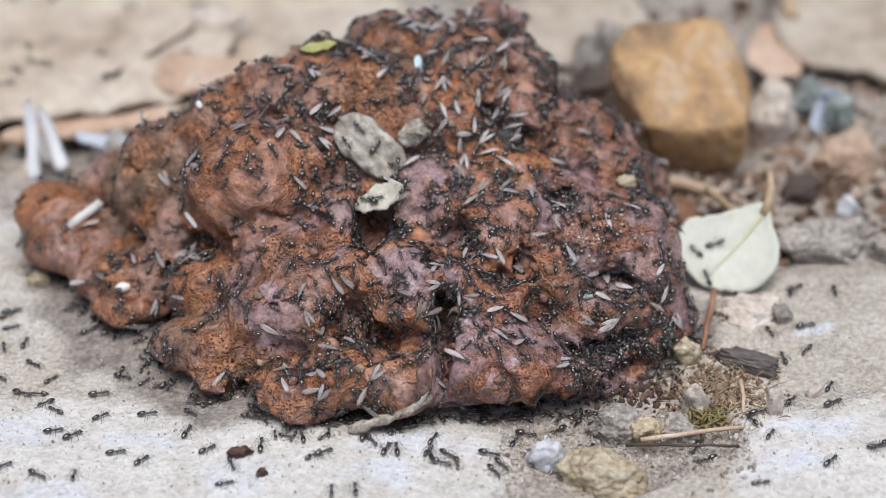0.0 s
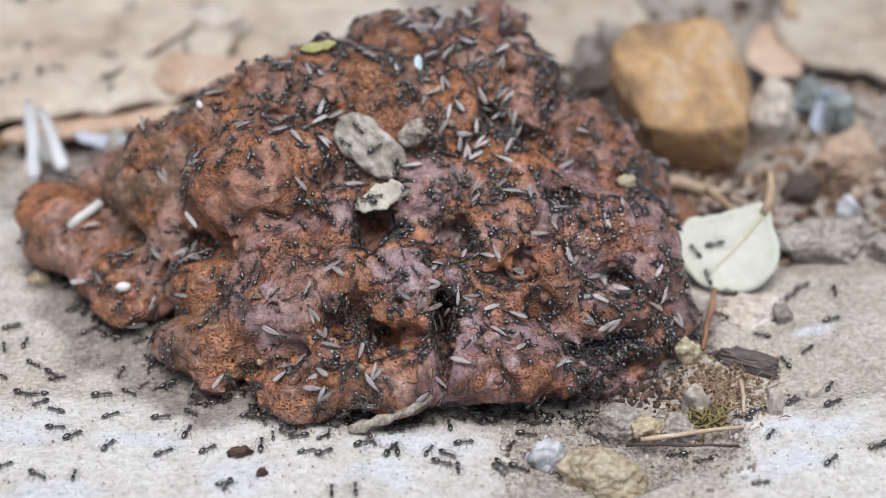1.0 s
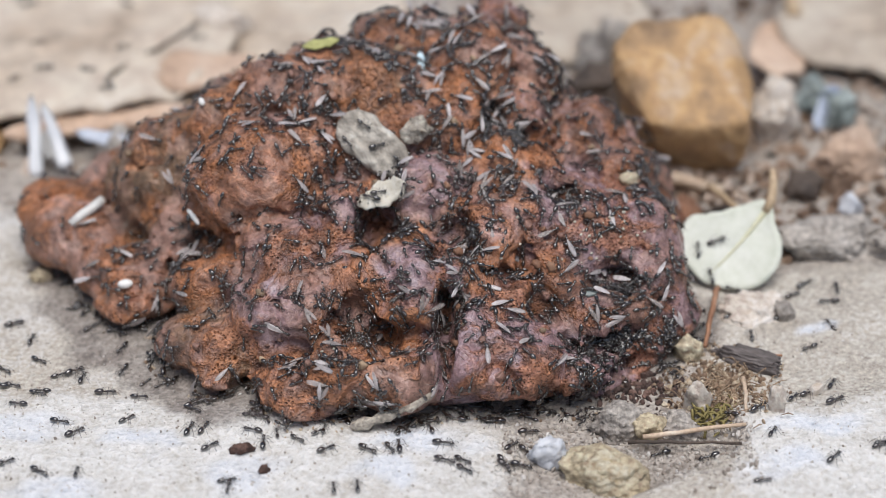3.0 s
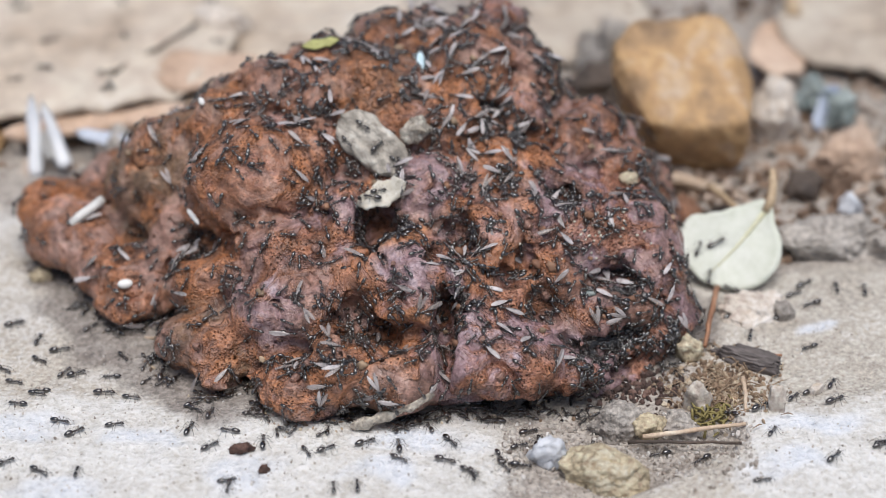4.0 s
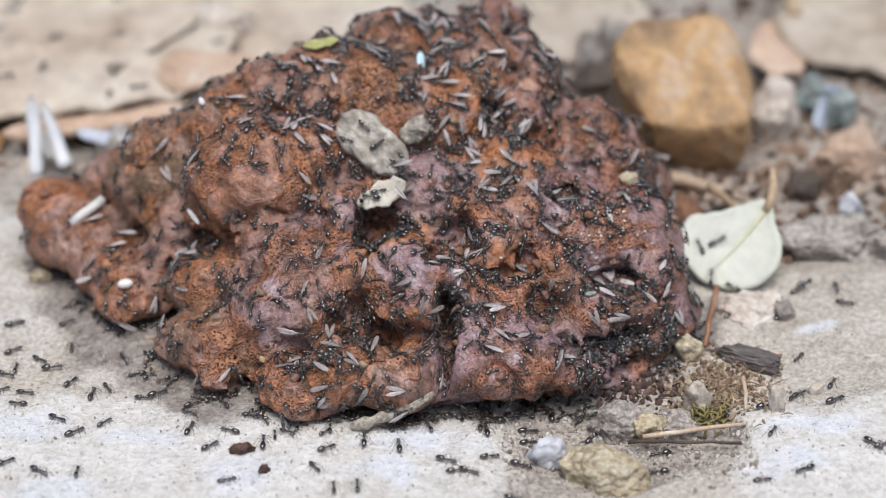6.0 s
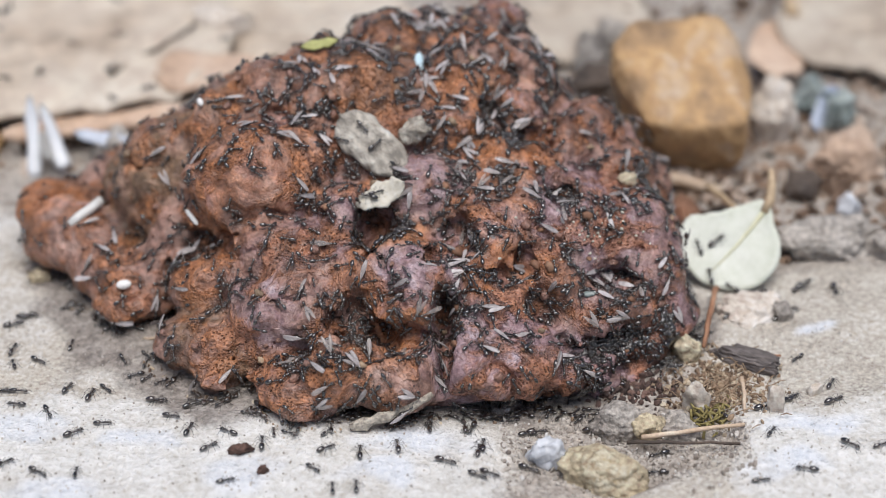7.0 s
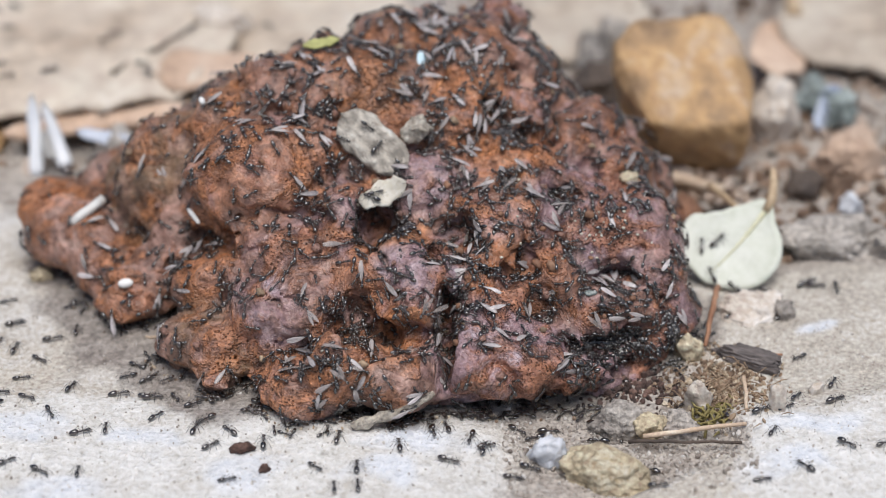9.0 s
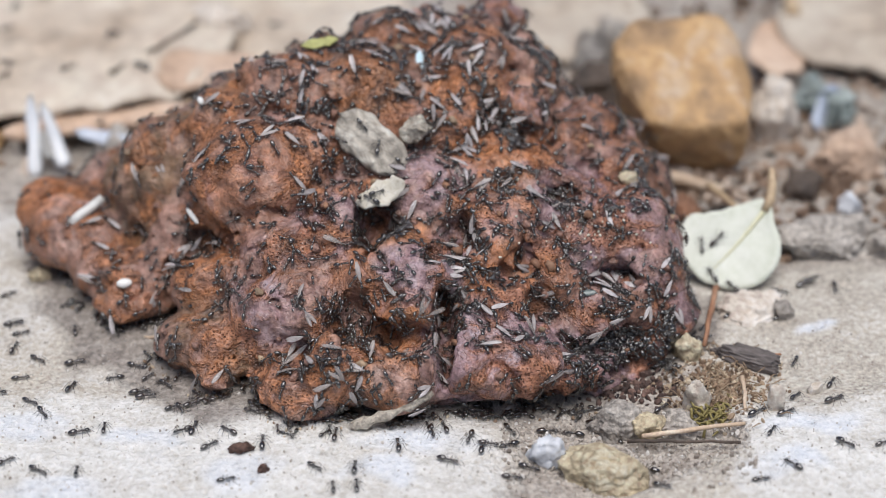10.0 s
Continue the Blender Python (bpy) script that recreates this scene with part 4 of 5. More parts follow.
def twigs():
    twig([(50.6, -17.0, 2.6), (49.4, -23, 4.0), (48.0, -29, 4.2), (46.6, -34.5, 1.8)], 0.62, REDTWIG, "reddish brown twig running from under the leaf")
    twig([(-15.2, -57.2, 1.5), (-10.4, -57.0, 3.2), (-5.5, -56.2, 5.0), (-1.5, -54.4, 6.4)], 1.0, SPLINT, "pale grey bent root splinter at the heap's foot", "splinter", 0.2, 0.4)
    twig([(33.5, -59.5, 1.1), (42, -57.9, 1.4), (51.2, -56.6, 1.6)], 0.48, STRAW, "pale dry grass stem on the grit")
    twig([(31.0, -60.4, 0.8), (40, -60.6, 0.9), (50.0, -61.0, 1.0)], 0.36, DARK, "thin dark twig on the grit")
    twig([(52.6, 16, 4.5), (55.0, 9, 6.0), (57.4, 4.4, 5.6)], 0.8, STALKMAT, "light brown stalk propped behind the leaf")
    twig([(40, 25, 2), (48, 22, 2.2), (56, 19, 1.6)], 1.5, STRAW, "tan piece of stem below the rock")
    twig([(78.5, 84, 8), (78.2, 100, 13), (78.0, 116, 17)], 1.8, STALKMAT, "pinkish brown upright stem behind the rock")
    twig([(86.5, 102, 9), (86.5, 125, 16)], 1.6, STALKMAT, "pinkish brown upright stem")
    twig([(51.8, -45.5, 3.2), (52.0, -49.0, 2.4), (51.6, -53.4, 0.6)], 0.42, STRAW, "bleached thin stem in the debris")
    twig([(54.5, -37.4, 1.6), (60.0, -36.8, 1.6)], 0.35, REDTWIG, "thin reddish stem in the debris")
    # a dark rod added to draw the dark crack in the bark plate
    twig([(-70, 55, 8.6), (-61, 66, 9.2), (-54, 78, 9.0)], 0.55, DARK, "thin dark rod standing in for a crack in the bark")
    twig([(-53.4, -30.0, 0.5), (-50.0, -31.2, 1.4), (-47.0, -32.6, 2.4)], 0.30, STRAW, "pale straw against the heap")


twigs()


def chips():
    """Bark and wood chips that lie on the heap."""
    def on(me, x, z, turn, name, label, cat, lift=0.6, lean=None):
        p, n = on_slope(x, z)
        if lean:
            n = (n + Vector(lean)).normalized()
        ob = new(name, me)
        ob.matrix_basis = lie(p + n * lift, n, SIDE * math.cos(radians(turn)) + RISE * math.sin(radians(turn)))
        tagged(ob, label, cat)
    on(flake("bark_chip", 15.0, 8.2, 2.6, GREYCHIP, 58, 0.04, 0.22, 30, 18, 0.12, 0.7), -12.6, 34.9, -42, "bark_chip", "grey weathered bark chip lying on the dung", "bark chip", 1.2, (0, -0.5, 0.3))
    on(flake("wood_chip", 9.2, 4.0, 0.8, PALECHIP, 57, 0.12, 0.6, 22, 12, -0.2, 2.2), -10.7, 24.8, 24, "wood_chip", "pale cream broken wood chip on the dung", "wood chip", 2.4, (0, -1.0, 0.5))
    on(rough_stone("stone_chip", 2.9, 2.3, 2.8, SPLINT, 63, 0.4, 0.3, 8, 3), -4.5, 38.6, 10, "stone_chip", "small beige stone chip on the dung", "stone chip", -0.6)
    on(bm_mesh("straw_bit", tube([(-3.9, 0, 0), (-1.5, 0.1, 0.1), (1.5, 0, 0), (3.9, 0.1, 0)], [0.85, 1.0, 0.95, 0.9], 8), SEED), -66.0, 20.9, 47, "straw_bit", "short pale straw lying on the dung", "straw", 0.7, (0, -0.6, 0.2))
    on(bm_mesh("seed", egg(1.4, 0.9, 0.75, u=14, v=10), SEED), -57.0, 5.4, 8, "seed", "white oval seed stuck to the dung", "seed", 0.5)
    # a fixed white oval added in place of a pale ant wing
    on(bm_mesh("seed", egg(1.0, 0.6, 0.5, u=10, v=8), SEED), -43.2, 44.6, -50, "seed", "small white oval standing in for an ant's wing", "seed", 0.4)
    on(flake("plastic_fleck", 4.2, 1.5, 0.3, CYAN, 91, 0.1, 0.2, 8, 4), -4.2, 54.0, 80, "plastic_fleck", "tiny pale blue fleck on the dung's crest", "fleck", 0.5, (0, -0.6, 0.2))
    on(flake("leaf_fleck", 2.2, 1.0, 0.3, TEAL, 95, 0.1, 0.2, 8, 4), 25.8, 3.6, 5, "leaf_fleck", "tiny blue-green fleck on the dung", "fleck", 0.4, (0, -0.5, 0.2))
    on(flake("straw_bit", 4.0, 0.9, 0.5, SEED, 75, 0.03, 0.1, 10, 4), -44.6, 20.0, -40, "straw_bit", "small pale fleck on the dung", "straw", 0.4)
    on(rough_stone("stone_chip", 1.7, 1.3, 1.6, YELLOW, 78, 0.4, 0.3, 8, 3), 33.6, 27.4, 10, "stone_chip", "small buff stone chip on the dung", "stone chip", -0.4)
    on(flake("leaf_bit", 6.4, 2.6, 0.5, LIME, 81, 0.1, 0.5), -22.3, 57.5, 10, "leaf_bit", "yellow-green leaf fragment on the heap's crest", "leaf", 0.8, (0, -0.2, 0.5))


chips()


def moss_tuft():
    bm = bmesh.new()
    rnd = random.Random(5)
    for i in range(64):
        x, y = rnd.gauss(0, 3.2), rnd.gauss(0, 1.5)
        a, l = rnd.uniform(0, math.tau), rnd.uniform(1.2, 3.2)
        tube([(x, y, 0.1), (x + math.cos(a) * l * 0.5, y + math.sin(a) * l * 0.5, rnd.uniform(0.6, 1.4)), (x + math.cos(a) * l, y + math.sin(a) * l, rnd.uniform(0.2, 1.8))], [0.28, 0.24, 0.1], 5, bm)
    put("moss_tuft", bm_mesh("moss_tuft", bm, MOSS), 47.2, -52.0, 0.3, 0, 0, 12, "yellow-green tuft of moss in the grit", "moss")


moss_tuft()


def debris():
    """Dry fibres tangled over the crumbs."""
    rnd = random.Random(15)
    bm = bmesh.new()
    for i in range(80):
        x, y = rnd.gauss(48.5, 4.6), rnd.gauss(-43.5, 4.2)
        z = float(ground_z(x, y)) + rnd.uniform(0.3, 1.3)
        a, l = rnd.uniform(0, math.tau), rnd.uniform(1.5, 4.5)
        dx, dy = math.cos(a) * l / 2, math.sin(a) * l / 2
        tube([(x - dx, y - dy, z - 0.3), (x + rnd.gauss(0, 0.3), y, z + rnd.uniform(0, 0.6)), (x + dx, y + dy, z - 0.2)], [0.09, 0.13, 0.07], 5, bm)
    tagged(new("fibres", bm_mesh("fibres", bm, FRASS)), "light brown dry fibres tangled in the crumbs", "fibres", kind="stuff")


debris()


def scatter(name, count, place, sizes, mat, label, seed, squash=0.75):
    """Many small broken bits in one mesh, each turned and shaped by chance."""
    rnd = random.Random(seed)
    base = bmesh.new()
    bmesh.ops.create_icosphere(base, subdivisions=1, radius=1.0)
    bv, bf = [v.co.copy() for v in base.verts], [[v.index for v in f.verts] for f in base.faces]
    base.free()
    verts, faces = [], []
    for _ in range(count):
        x, y = place(rnd)
        r = math.exp(rnd.uniform(math.log(sizes[0]), math.log(sizes[1])))
        turn = Euler((rnd.uniform(0, 9), rnd.uniform(0, 9), rnd.uniform(0, 6))).to_matrix()
        s = Vector((rnd.uniform(0.8, 1.5), rnd.uniform(0.7, 1.1), squash * rnd.uniform(0.6, 1.1)))
        z = float(ground_z(x, y)) + r * 0.35
        k = len(verts)
        for c in bv:
            q = turn @ Vector((c.x * s.x, c.y * s.y, c.z * s.z)) * r * rnd.uniform(0.75, 1.2)
            verts.append((x + q.x, y + q.y, z + q.z))
        faces += [[k + i for i in f] for f in bf]
    me = mesh_from(name, verts, faces, mat, False)
    tagged(new(name, me), label, name, kind="stuff")


def pieces_material(name, stops):
    m, nt, b = tree(name)
    g = nt.nodes.new("ShaderNodeNewGeometry")
    col = ramp(nt, g.outputs["Random Per Island"], stops)
    n = grain(nt, coords(nt), 0.5, 3)
    col = blend(nt, 0.3, col, ramp(nt, n, [(0.3, (0.1,)), (0.7, (0.95,))]), "OVERLAY")
    wire(nt, col, b.inputs["Base Color"])
    b.inputs["Roughness"].default_value = 0.8
    relief(nt, b, [(n, 0.1)])
    return m


GRAVELMAT = pieces_material("gravel", [(0, (0.24, 0.20, 0.17)), (0.3, (0.40, 0.355, 0.31)), (0.6, (0.51, 0.465, 0.42)), (0.9, (0.60, 0.56, 0.52)), (1, (0.76, 0.74, 0.72))])
FRASSMAT = pieces_material("frass_bits", [(0, (0.10, 0.065, 0.045)), (0.35, (0.28, 0.19, 0.125)), (0.7, (0.44, 0.34, 0.235)), (1, (0.62, 0.53, 0.41))])
SHADEBITS = pieces_material("dung_bits", [(0, (0.03, 0.02, 0.018)), (0.5, (0.08, 0.05, 0.042)), (1, (0.20, 0.12, 0.095))])
LITTERMAT = pieces_material("litter_bits", [(0, (0.06, 0.045, 0.035)), (0.3, (0.20, 0.13, 0.09)), (0.6, (0.40, 0.28, 0.20)), (1, (0.60, 0.50, 0.42))])

scatter("gravel", 900, lambda r: (r.uniform(10, 52), r.triangular(-76, -48, -60)), (0.18, 0.62), GRAVELMAT, "grey and buff grit between the stones", 3)
scatter("gravel_fine", 1500, lambda r: (r.uniform(-75, 75), r.uniform(-76, -20)), (0.10, 0.32), GRAVELMAT, "fine grit strewn over the stone", 8)
scatter("frass", 900, lambda r: (r.gauss(47.8, 4.2), r.gauss(-43.5, 4.2)), (0.18, 0.7), FRASSMAT, "yellow-brown crumbs of chewed debris", 4)
FOOT = [v for v in HEAP_V[::7] if 0.2 < v[2] < 2.2 and v[1] < 6]


def foot_spot(r):
    x, y, _ = FOOT[r.randrange(len(FOOT))]
    k = r.uniform(0.02, 0.07)
    return x + (x + 10) * k + r.gauss(0, 0.8), y + (y + 6) * k - abs(r.gauss(0, 0.8))


scatter("frass_rim", 420, lambda r: foot_spot(r), (0.15, 0.5), FRASSMAT, "dung crumbs along the foot of the heap", 6)
scatter("litter", 900, lambda r: (r.uniform(38, 110), r.uniform(2, 70)), (0.4, 2.4), LITTERMAT, "brown leaf litter and crumbs", 5, 0.35)
# added near-black bits whose colour deepens the shade below the overhang
scatter("dung_bits", 320, lambda r: (r.gauss(34, 5.0), r.gauss(-43, 2.2)), (0.2, 0.75), SHADEBITS, "dark crumbs added to deepen the shade under the overhang", 16)
scatter("litter_near", 420, lambda r: (r.uniform(40, 66), r.uniform(-4, 30)), (0.35, 1.9), LITTERMAT, "dark leaf litter and crumbs beside the heap", 15, 0.45)
scatter("litter_back", 700, lambda r: (r.uniform(-120, 110), r.uniform(30, 125)), (0.5, 2.6), LITTERMAT, "brown leaf litter behind the heap", 9, 0.35)


# ---- ants ----
def leg_mesh(side, fore, reach, size):
    a = radians(fore)
    d = Vector((math.cos(a), side * math.sin(a), 0))
    hip = Vector((0, 0, 0))
    knee = d * 0.62 * reach + Vector((0, 0, 0.36))
    ankle = d * 1.18 * reach + Vector((0, 0, -0.38))
    toe = d * 1.48 * reach + Vector((0, 0, -0.56))
    return bm_mesh("leg", tube([p * size for p in (hip, knee, ankle, toe)], [0.035 * size, 0.045 * size, 0.03 * size, 0.02 * size], 5), CHITIN)


def ant_meshes(size, fat=1.0):
    s = size
    head = egg(0.40 * s, 0.31 * s, 0.27 * s, u=10, v=7, taper=-0.12)
    egg(0.10 * s, 0.20 * s, 0.09 * s, 0.42 * s, 0, -0.08 * s, 6, 4, head)
    for k in (-1, 1):
        egg(0.09 * s, 0.06 * s, 0.09 * s, 0.08 * s, k * 0.31 * s, 0.12 * s, 6, 4, head)
    thorax = egg(0.42 * s, 0.21 * s, 0.24 * s, 0.22 * s, 0, 0.02 * s, 10, 6)
    egg(0.38 * s, 0.16 * s, 0.18 * s, -0.26 * s, 0, -0.02 * s, 8, 6, thorax)
    egg(0.13 * s, 0.10 * s, 0.15 * s, -0.66 * s, 0, -0.06 * s, 6, 5, thorax)
    gaster = egg(0.80 * s, 0.43 * s * fat, 0.42 * s * fat, u=12, v=9, taper=0.15)
    feel = {k: bm_mesh("antenna", tube([Vector(p) * s for p in ((0, 0, 0), (0.36, k * 0.36, 0.14), (0.60, k * 0.42, -0.02), (0.84, k * 0.38, -0.18))], [0.028 * s, 0.028 * s, 0.034 * s, 0.026 * s], 5), CHITIN) for k in (-1, 1)}
    legs = {(k, i): leg_mesh(k, f, r, s) for k in (-1, 1) for i, (f, r) in enumerate(((52, 0.95), (96, 0.95), (138, 1.2)))}
    return dict(head=bm_mesh("head", head, CHITIN), thorax=bm_mesh("thorax", thorax, CHITIN), gaster=bm_mesh("gaster", gaster, CHITIN), feel=feel, legs=legs, size=s)


def wing_mesh(side, size, open_deg, length=3.4, width=0.62):
    """A long rounded wing that lies back over the body, with thickness and a slight camber."""
    n = 12
    a = radians(180 - side * open_deg)
    ax, ay = Vector((math.cos(a), math.sin(a), 0)), Vector((-math.sin(a), math.cos(a), 0))
    verts, faces = [], []
    for s in (0.02, -0.02):
        for i in range(n + 1):
            t = 0.5 - 0.5 * math.cos(math.pi * i / n)
            w = width * 0.5 * (max(0.0, math.sin(math.pi * t ** 1.25)) ** 0.7) * 1.04 + 0.03
            for j in (-1, 0, 1):
                p = ax * (t * length) + ay * (j * w) + Vector((0, 0, 0.28 * math.sin(t * 2.4) + 0.10 * (1 - j * j) + s))
                verts.append(p * size)
    m = (n + 1) * 3
    for i in range(n):
        for j in range(2):
            q = i * 3 + j
            faces += [(q, q + 3, q + 4, q + 1), (m + q, m + q + 1, m + q + 4, m + q + 3)]
        for q in (i * 3, i * 3 + 2):
            faces.append((q, m + q, m + q + 3, q + 3))
    for q in (0, 1, n * 3, n * 3 + 1):
        faces.append((q, q + 1, m + q + 1, m + q))
    return mesh_from("wing", verts, faces, WING)


HIPS = (0.36, 0.10, -0.20)


def build_ant(name, kit, label, group, wings=()):
    s = kit["size"]
    root = tagged(new(name), label, "ant", group)
    h = 0.62 * s
    part("thorax", kit["thorax"], root, at_mm(0, 0, h))
    head = part("head", kit["head"], root, at_mm(0.92 * s, 0, h, 0, 12, 0))
    part("gaster", kit["gaster"], root, at_mm(-1.40 * s, 0, h - 0.02 * s, 0, -6, 0))
    for k in (-1, 1):
        part("antenna", kit["feel"][k], head, at_mm(0.30 * s, k * 0.16 * s, 0.08 * s))
    for k in (-1, 1):
        for i in range(3):
            part("leg", kit["legs"][(k, i)], root, at_mm(HIPS[i] * s, k * 0.18 * s, h - 0.08 * s))
    for k, me in wings:
        part("wing", me, root, at_mm(0.10 * s, k * 0.05 * s, h + (0.26 + 0.03 * k) * s), "milky half-clear wing")
    return root


KITS = [ant_meshes(0.92), ant_meshes(1.0, 1.06), ant_meshes(1.08, 1.12)]
SMALL = [ant_meshes(0.76), ant_meshes(0.84, 1.06), ant_meshes(0.93, 1.12)]
WLABEL, GLABEL = "black-brown worker ant crawling on the dung heap", "black-brown worker ant walking on the pale stone"
heap_types = [build_ant("ant", k, WLABEL, "ants on the heap") for k in SMALL]
stone_types = [build_ant("ant", k, GLABEL, "ants on the stone") for k in KITS]
wing_types = []
for size, spread_deg in ((1.0, 1), (1.08, 2), (1.0, 12), (0.95, 1.5), (1.0, 2), (1.08, 1)):
    pair = [(k, wing_mesh(k, size, spread_deg)) for k in (-1, 1)]
    wing_types.append(build_ant("winged_ant", SMALL[2], "dark winged ant with milky folded wings on the heap", "winged ants on the heap", pair))
USED = set()
FAR = at_mm(0, 20, 20)


def another(types, k):
    """The prototype itself first, then copies of it."""
    ob = types[k % len(types)]
    if ob.name in USED:
        return copy_thing(ob, FAR)
    USED.add(ob.name)
    return ob


# where ants crowd: the folds and holes of the heap
def heap_spots(count, seed, crowd):
    """Places on the upper skin of the heap, thicker in its folds."""
    rnd = np.random.RandomState(seed)
    v = HEAP_V
    n = len(v)
    vn = NORMALS
    fold = FOLD
    w = (1.1 + crowd * fold) * (vn[:, 2] > -0.25) * (v[:, 2] > 1.0)
    w *= 0.75 + 0.25 * smooth(30, 5, v[:, 1]) + 0.5 * smooth(24, 34, v[:, 2]) * smooth(-34, -14, v[:, 0])
    for x, y, z, r in ((31, -37, 4, 10), (38, -32, 3, 7), (-11.2, -25, 20, 6), (0.8, -45, 11, 5), (-14, -42, 12, 6), (31, -30, 11.5, 5), (4, -27, 20, 4), (-44, -19, 13, 4)):
        w *= 1 + 0.7 * crowd * smooth(r, 0.5 * r, np.sqrt((v[:, 0] - x) ** 2 + (v[:, 1] - y) ** 2 + (v[:, 2] - z) ** 2))
    w *= 0.40 + 1.0 * smooth(0.42, 0.62, vnoise(v[:, 0], v[:, 1], v[:, 2] + seed, 7.0))
    w *= 0.35 + 0.65 * smooth(-66, -40, v[:, 0]) + (0.9 if crowd < 2 else 0.35) * smooth(-6, 4, v[:, 0]) * smooth(8, 20, v[:, 2])
    pick = rnd.choice(n, size=count, replace=False, p=w / w.sum())
    return [Vector(v[i]) for i in pick]


def vertex_normals(v, f):
    a, b, c, d = (v[f[:, i]] for i in range(4))
    fn = np.cross(c - a, d - b)
    out = np.zeros_like(v)
    for i in range(4):
        np.add.at(out, f[:, i], fn)
    return out / (np.linalg.norm(out, axis=1)[:, None] + 1e-9)


NORMALS = vertex_normals(HEAP_V, HEAP_F)
PROBE = (HEAP_V + NORMALS * 1.6).astype(np.float32)
FOLD = np.clip((1.6 - heap_distance(PROBE[:, 0], PROBE[:, 1], PROBE[:, 2])) / 1.6, 0, 1.2)
walkers = [(another(heap_types, i), p) for i, p in enumerate(heap_spots(260, 1, 1.6))]
winged = [(another(wing_types, i), p) for i, p in enumerate(heap_spots(180, 2, 0.8))]
loose = [another(stone_types, i) for i in range(86)]
spare_leaf = [tagged(another(stone_types, i), "black-brown worker ant on the pale leaf") for i in range(5)]
spare_leaf += [tagged(another(heap_types, i % 3), "black-brown worker ant on a chip or pebble") for i in range(10)]
bark_ants = [tagged(another(stone_types, i), "dark worker ant on the beige bark") for i in range(22)]


def tree_of(ob):
    m = ob.matrix_basis if ob.parent is None else ob.parent.matrix_basis @ ob.matrix_basis
    return BVHTree.FromPolygons([m @ v.co / MM for v in ob.data.vertices], [tuple(p.vertices) for p in ob.data.polygons])


LEAF_TREES = [tree_of(o) for o in scene.objects if o.name.startswith(("blade", "bark_plate", "dead_leaf", "bark_chip", "wood_chip", "rock", "pebble"))]


def stone_pose(x, y, heading, lift=0.0):
    n = ground_normal(x, y)
    a = radians(heading)
    return lie(Vector((x, y, float(ground_z(x, y)) + lift)), n, Vector((math.cos(a), math.sin(a), 0)))


def swarm():
    """The crowd that sits tight in the folds of the heap, too many to tell apart: small knots of ants, a few winged."""
    rnd = random.Random(77)

    def joined(kit, wings=()):
        s = kit["size"]
        bits = [(kit["thorax"], (0, 0, 0.62 * s)), (kit["head"], (0.92 * s, 0, 0.62 * s)), (kit["gaster"], (-1.40 * s, 0, 0.60 * s))]
        bits += [(kit["legs"][(k, i)], (HIPS[i] * s, k * 0.18 * s, 0.54 * s)) for k in (-1, 1) for i in range(3)]
        bits += [(kit["feel"][k], (1.22 * s, k * 0.16 * s, 0.70 * s)) for k in (-1, 1)]
        bits += [(me, (0.10 * s, k * 0.05 * s, (0.88 + 0.03 * k) * s)) for k, me in wings]
        verts, faces, slot = [], [], []
        for me, at in bits:
            k = len(verts)
            verts += [Vector(v.co) / MM + Vector(at) for v in me.vertices]
            me.calc_loop_triangles()
            faces += [[k + i for i in t.vertices] for t in me.loop_triangles]
            slot += [int(me.name.startswith("wing"))] * len(me.loop_triangles)
        return np.array(verts), np.array(faces), np.array(slot, dtype=np.int32)
    plain = [joined(kit) for kit in SMALL[:2]]
    flying = [joined(SMALL[1], [(k, wing_mesh(k, 0.95, a)) for k in (-1, 1)]) for a in (1, 2, 9)]
    knots = {}
    for i, p in enumerate(heap_spots(2100, 3, 3.6) + heap_spots(130, 4, 1.0)):
        n = mean_normal(p)
        h = Vector((rnd.gauss(0, 1), rnd.gauss(0, 1), rnd.gauss(0, 1)))
        kit = plain[rnd.random() < 0.5] if i < 2100 else flying[i % 3]
        knots.setdefault((int(p.x // 13), int(p.y // 13)), []).append((kit, lie(p, n, h)))
    recess = [v for v in HEAP_V[::3] if 22 < v[0] < 42 and v[1] < -31 and 0.8 < v[2] < 6.5]
    recess += [v for v in HEAP_V[::2] if (v[0] + 11.2) ** 2 + (v[1] + 26) ** 2 + (v[2] - 19.5) ** 2 < 30]
    for _ in range(250):
        p = Vector(recess[rnd.randrange(len(recess))])
        m = lie(p, mean_normal(p), Vector((rnd.gauss(0, 1), rnd.gauss(0, 1), rnd.gauss(0, 1))))
        knots.setdefault((int(p.x // 13), int(p.y // 13)), []).append((plain[1], m))
    for _ in range(430):
        x, y = foot_spot(rnd)
        knots.setdefault((int(x // 13), int(y // 13)), []).append((plain[0], stone_pose(x, y, rnd.uniform(0, 360))))
    made = []
    for key in sorted(knots):
        V, F, S, start = [], [], [], 0
        centre = sum((m.translation for _, m in knots[key]), Vector()) / len(knots[key]) / MM
        up = sum((m.col[2].to_3d() for _, m in knots[key]), Vector()).normalized()
        for (verts, faces, slot), m in knots[key]:
            V.append(verts @ np.array(m.to_3x3()).T + np.array(m.translation / MM - centre))
            F.append(faces + start)
            S.append(slot)
            start += len(verts)
        me = grid_mesh("ant_swarm", np.concatenate(V), np.concatenate(F), CHITIN)
        me.materials.append(WING)
        me.polygons.foreach_set("material_index", np.concatenate(S))
        ob = tagged(new("ant_swarm", me), "knot of black-brown ants in the dung's folds", "ants", kind="stuff")
        ob.location = centre * MM
        made.append((ob, centre, up))
    return made


crowds = swarm()


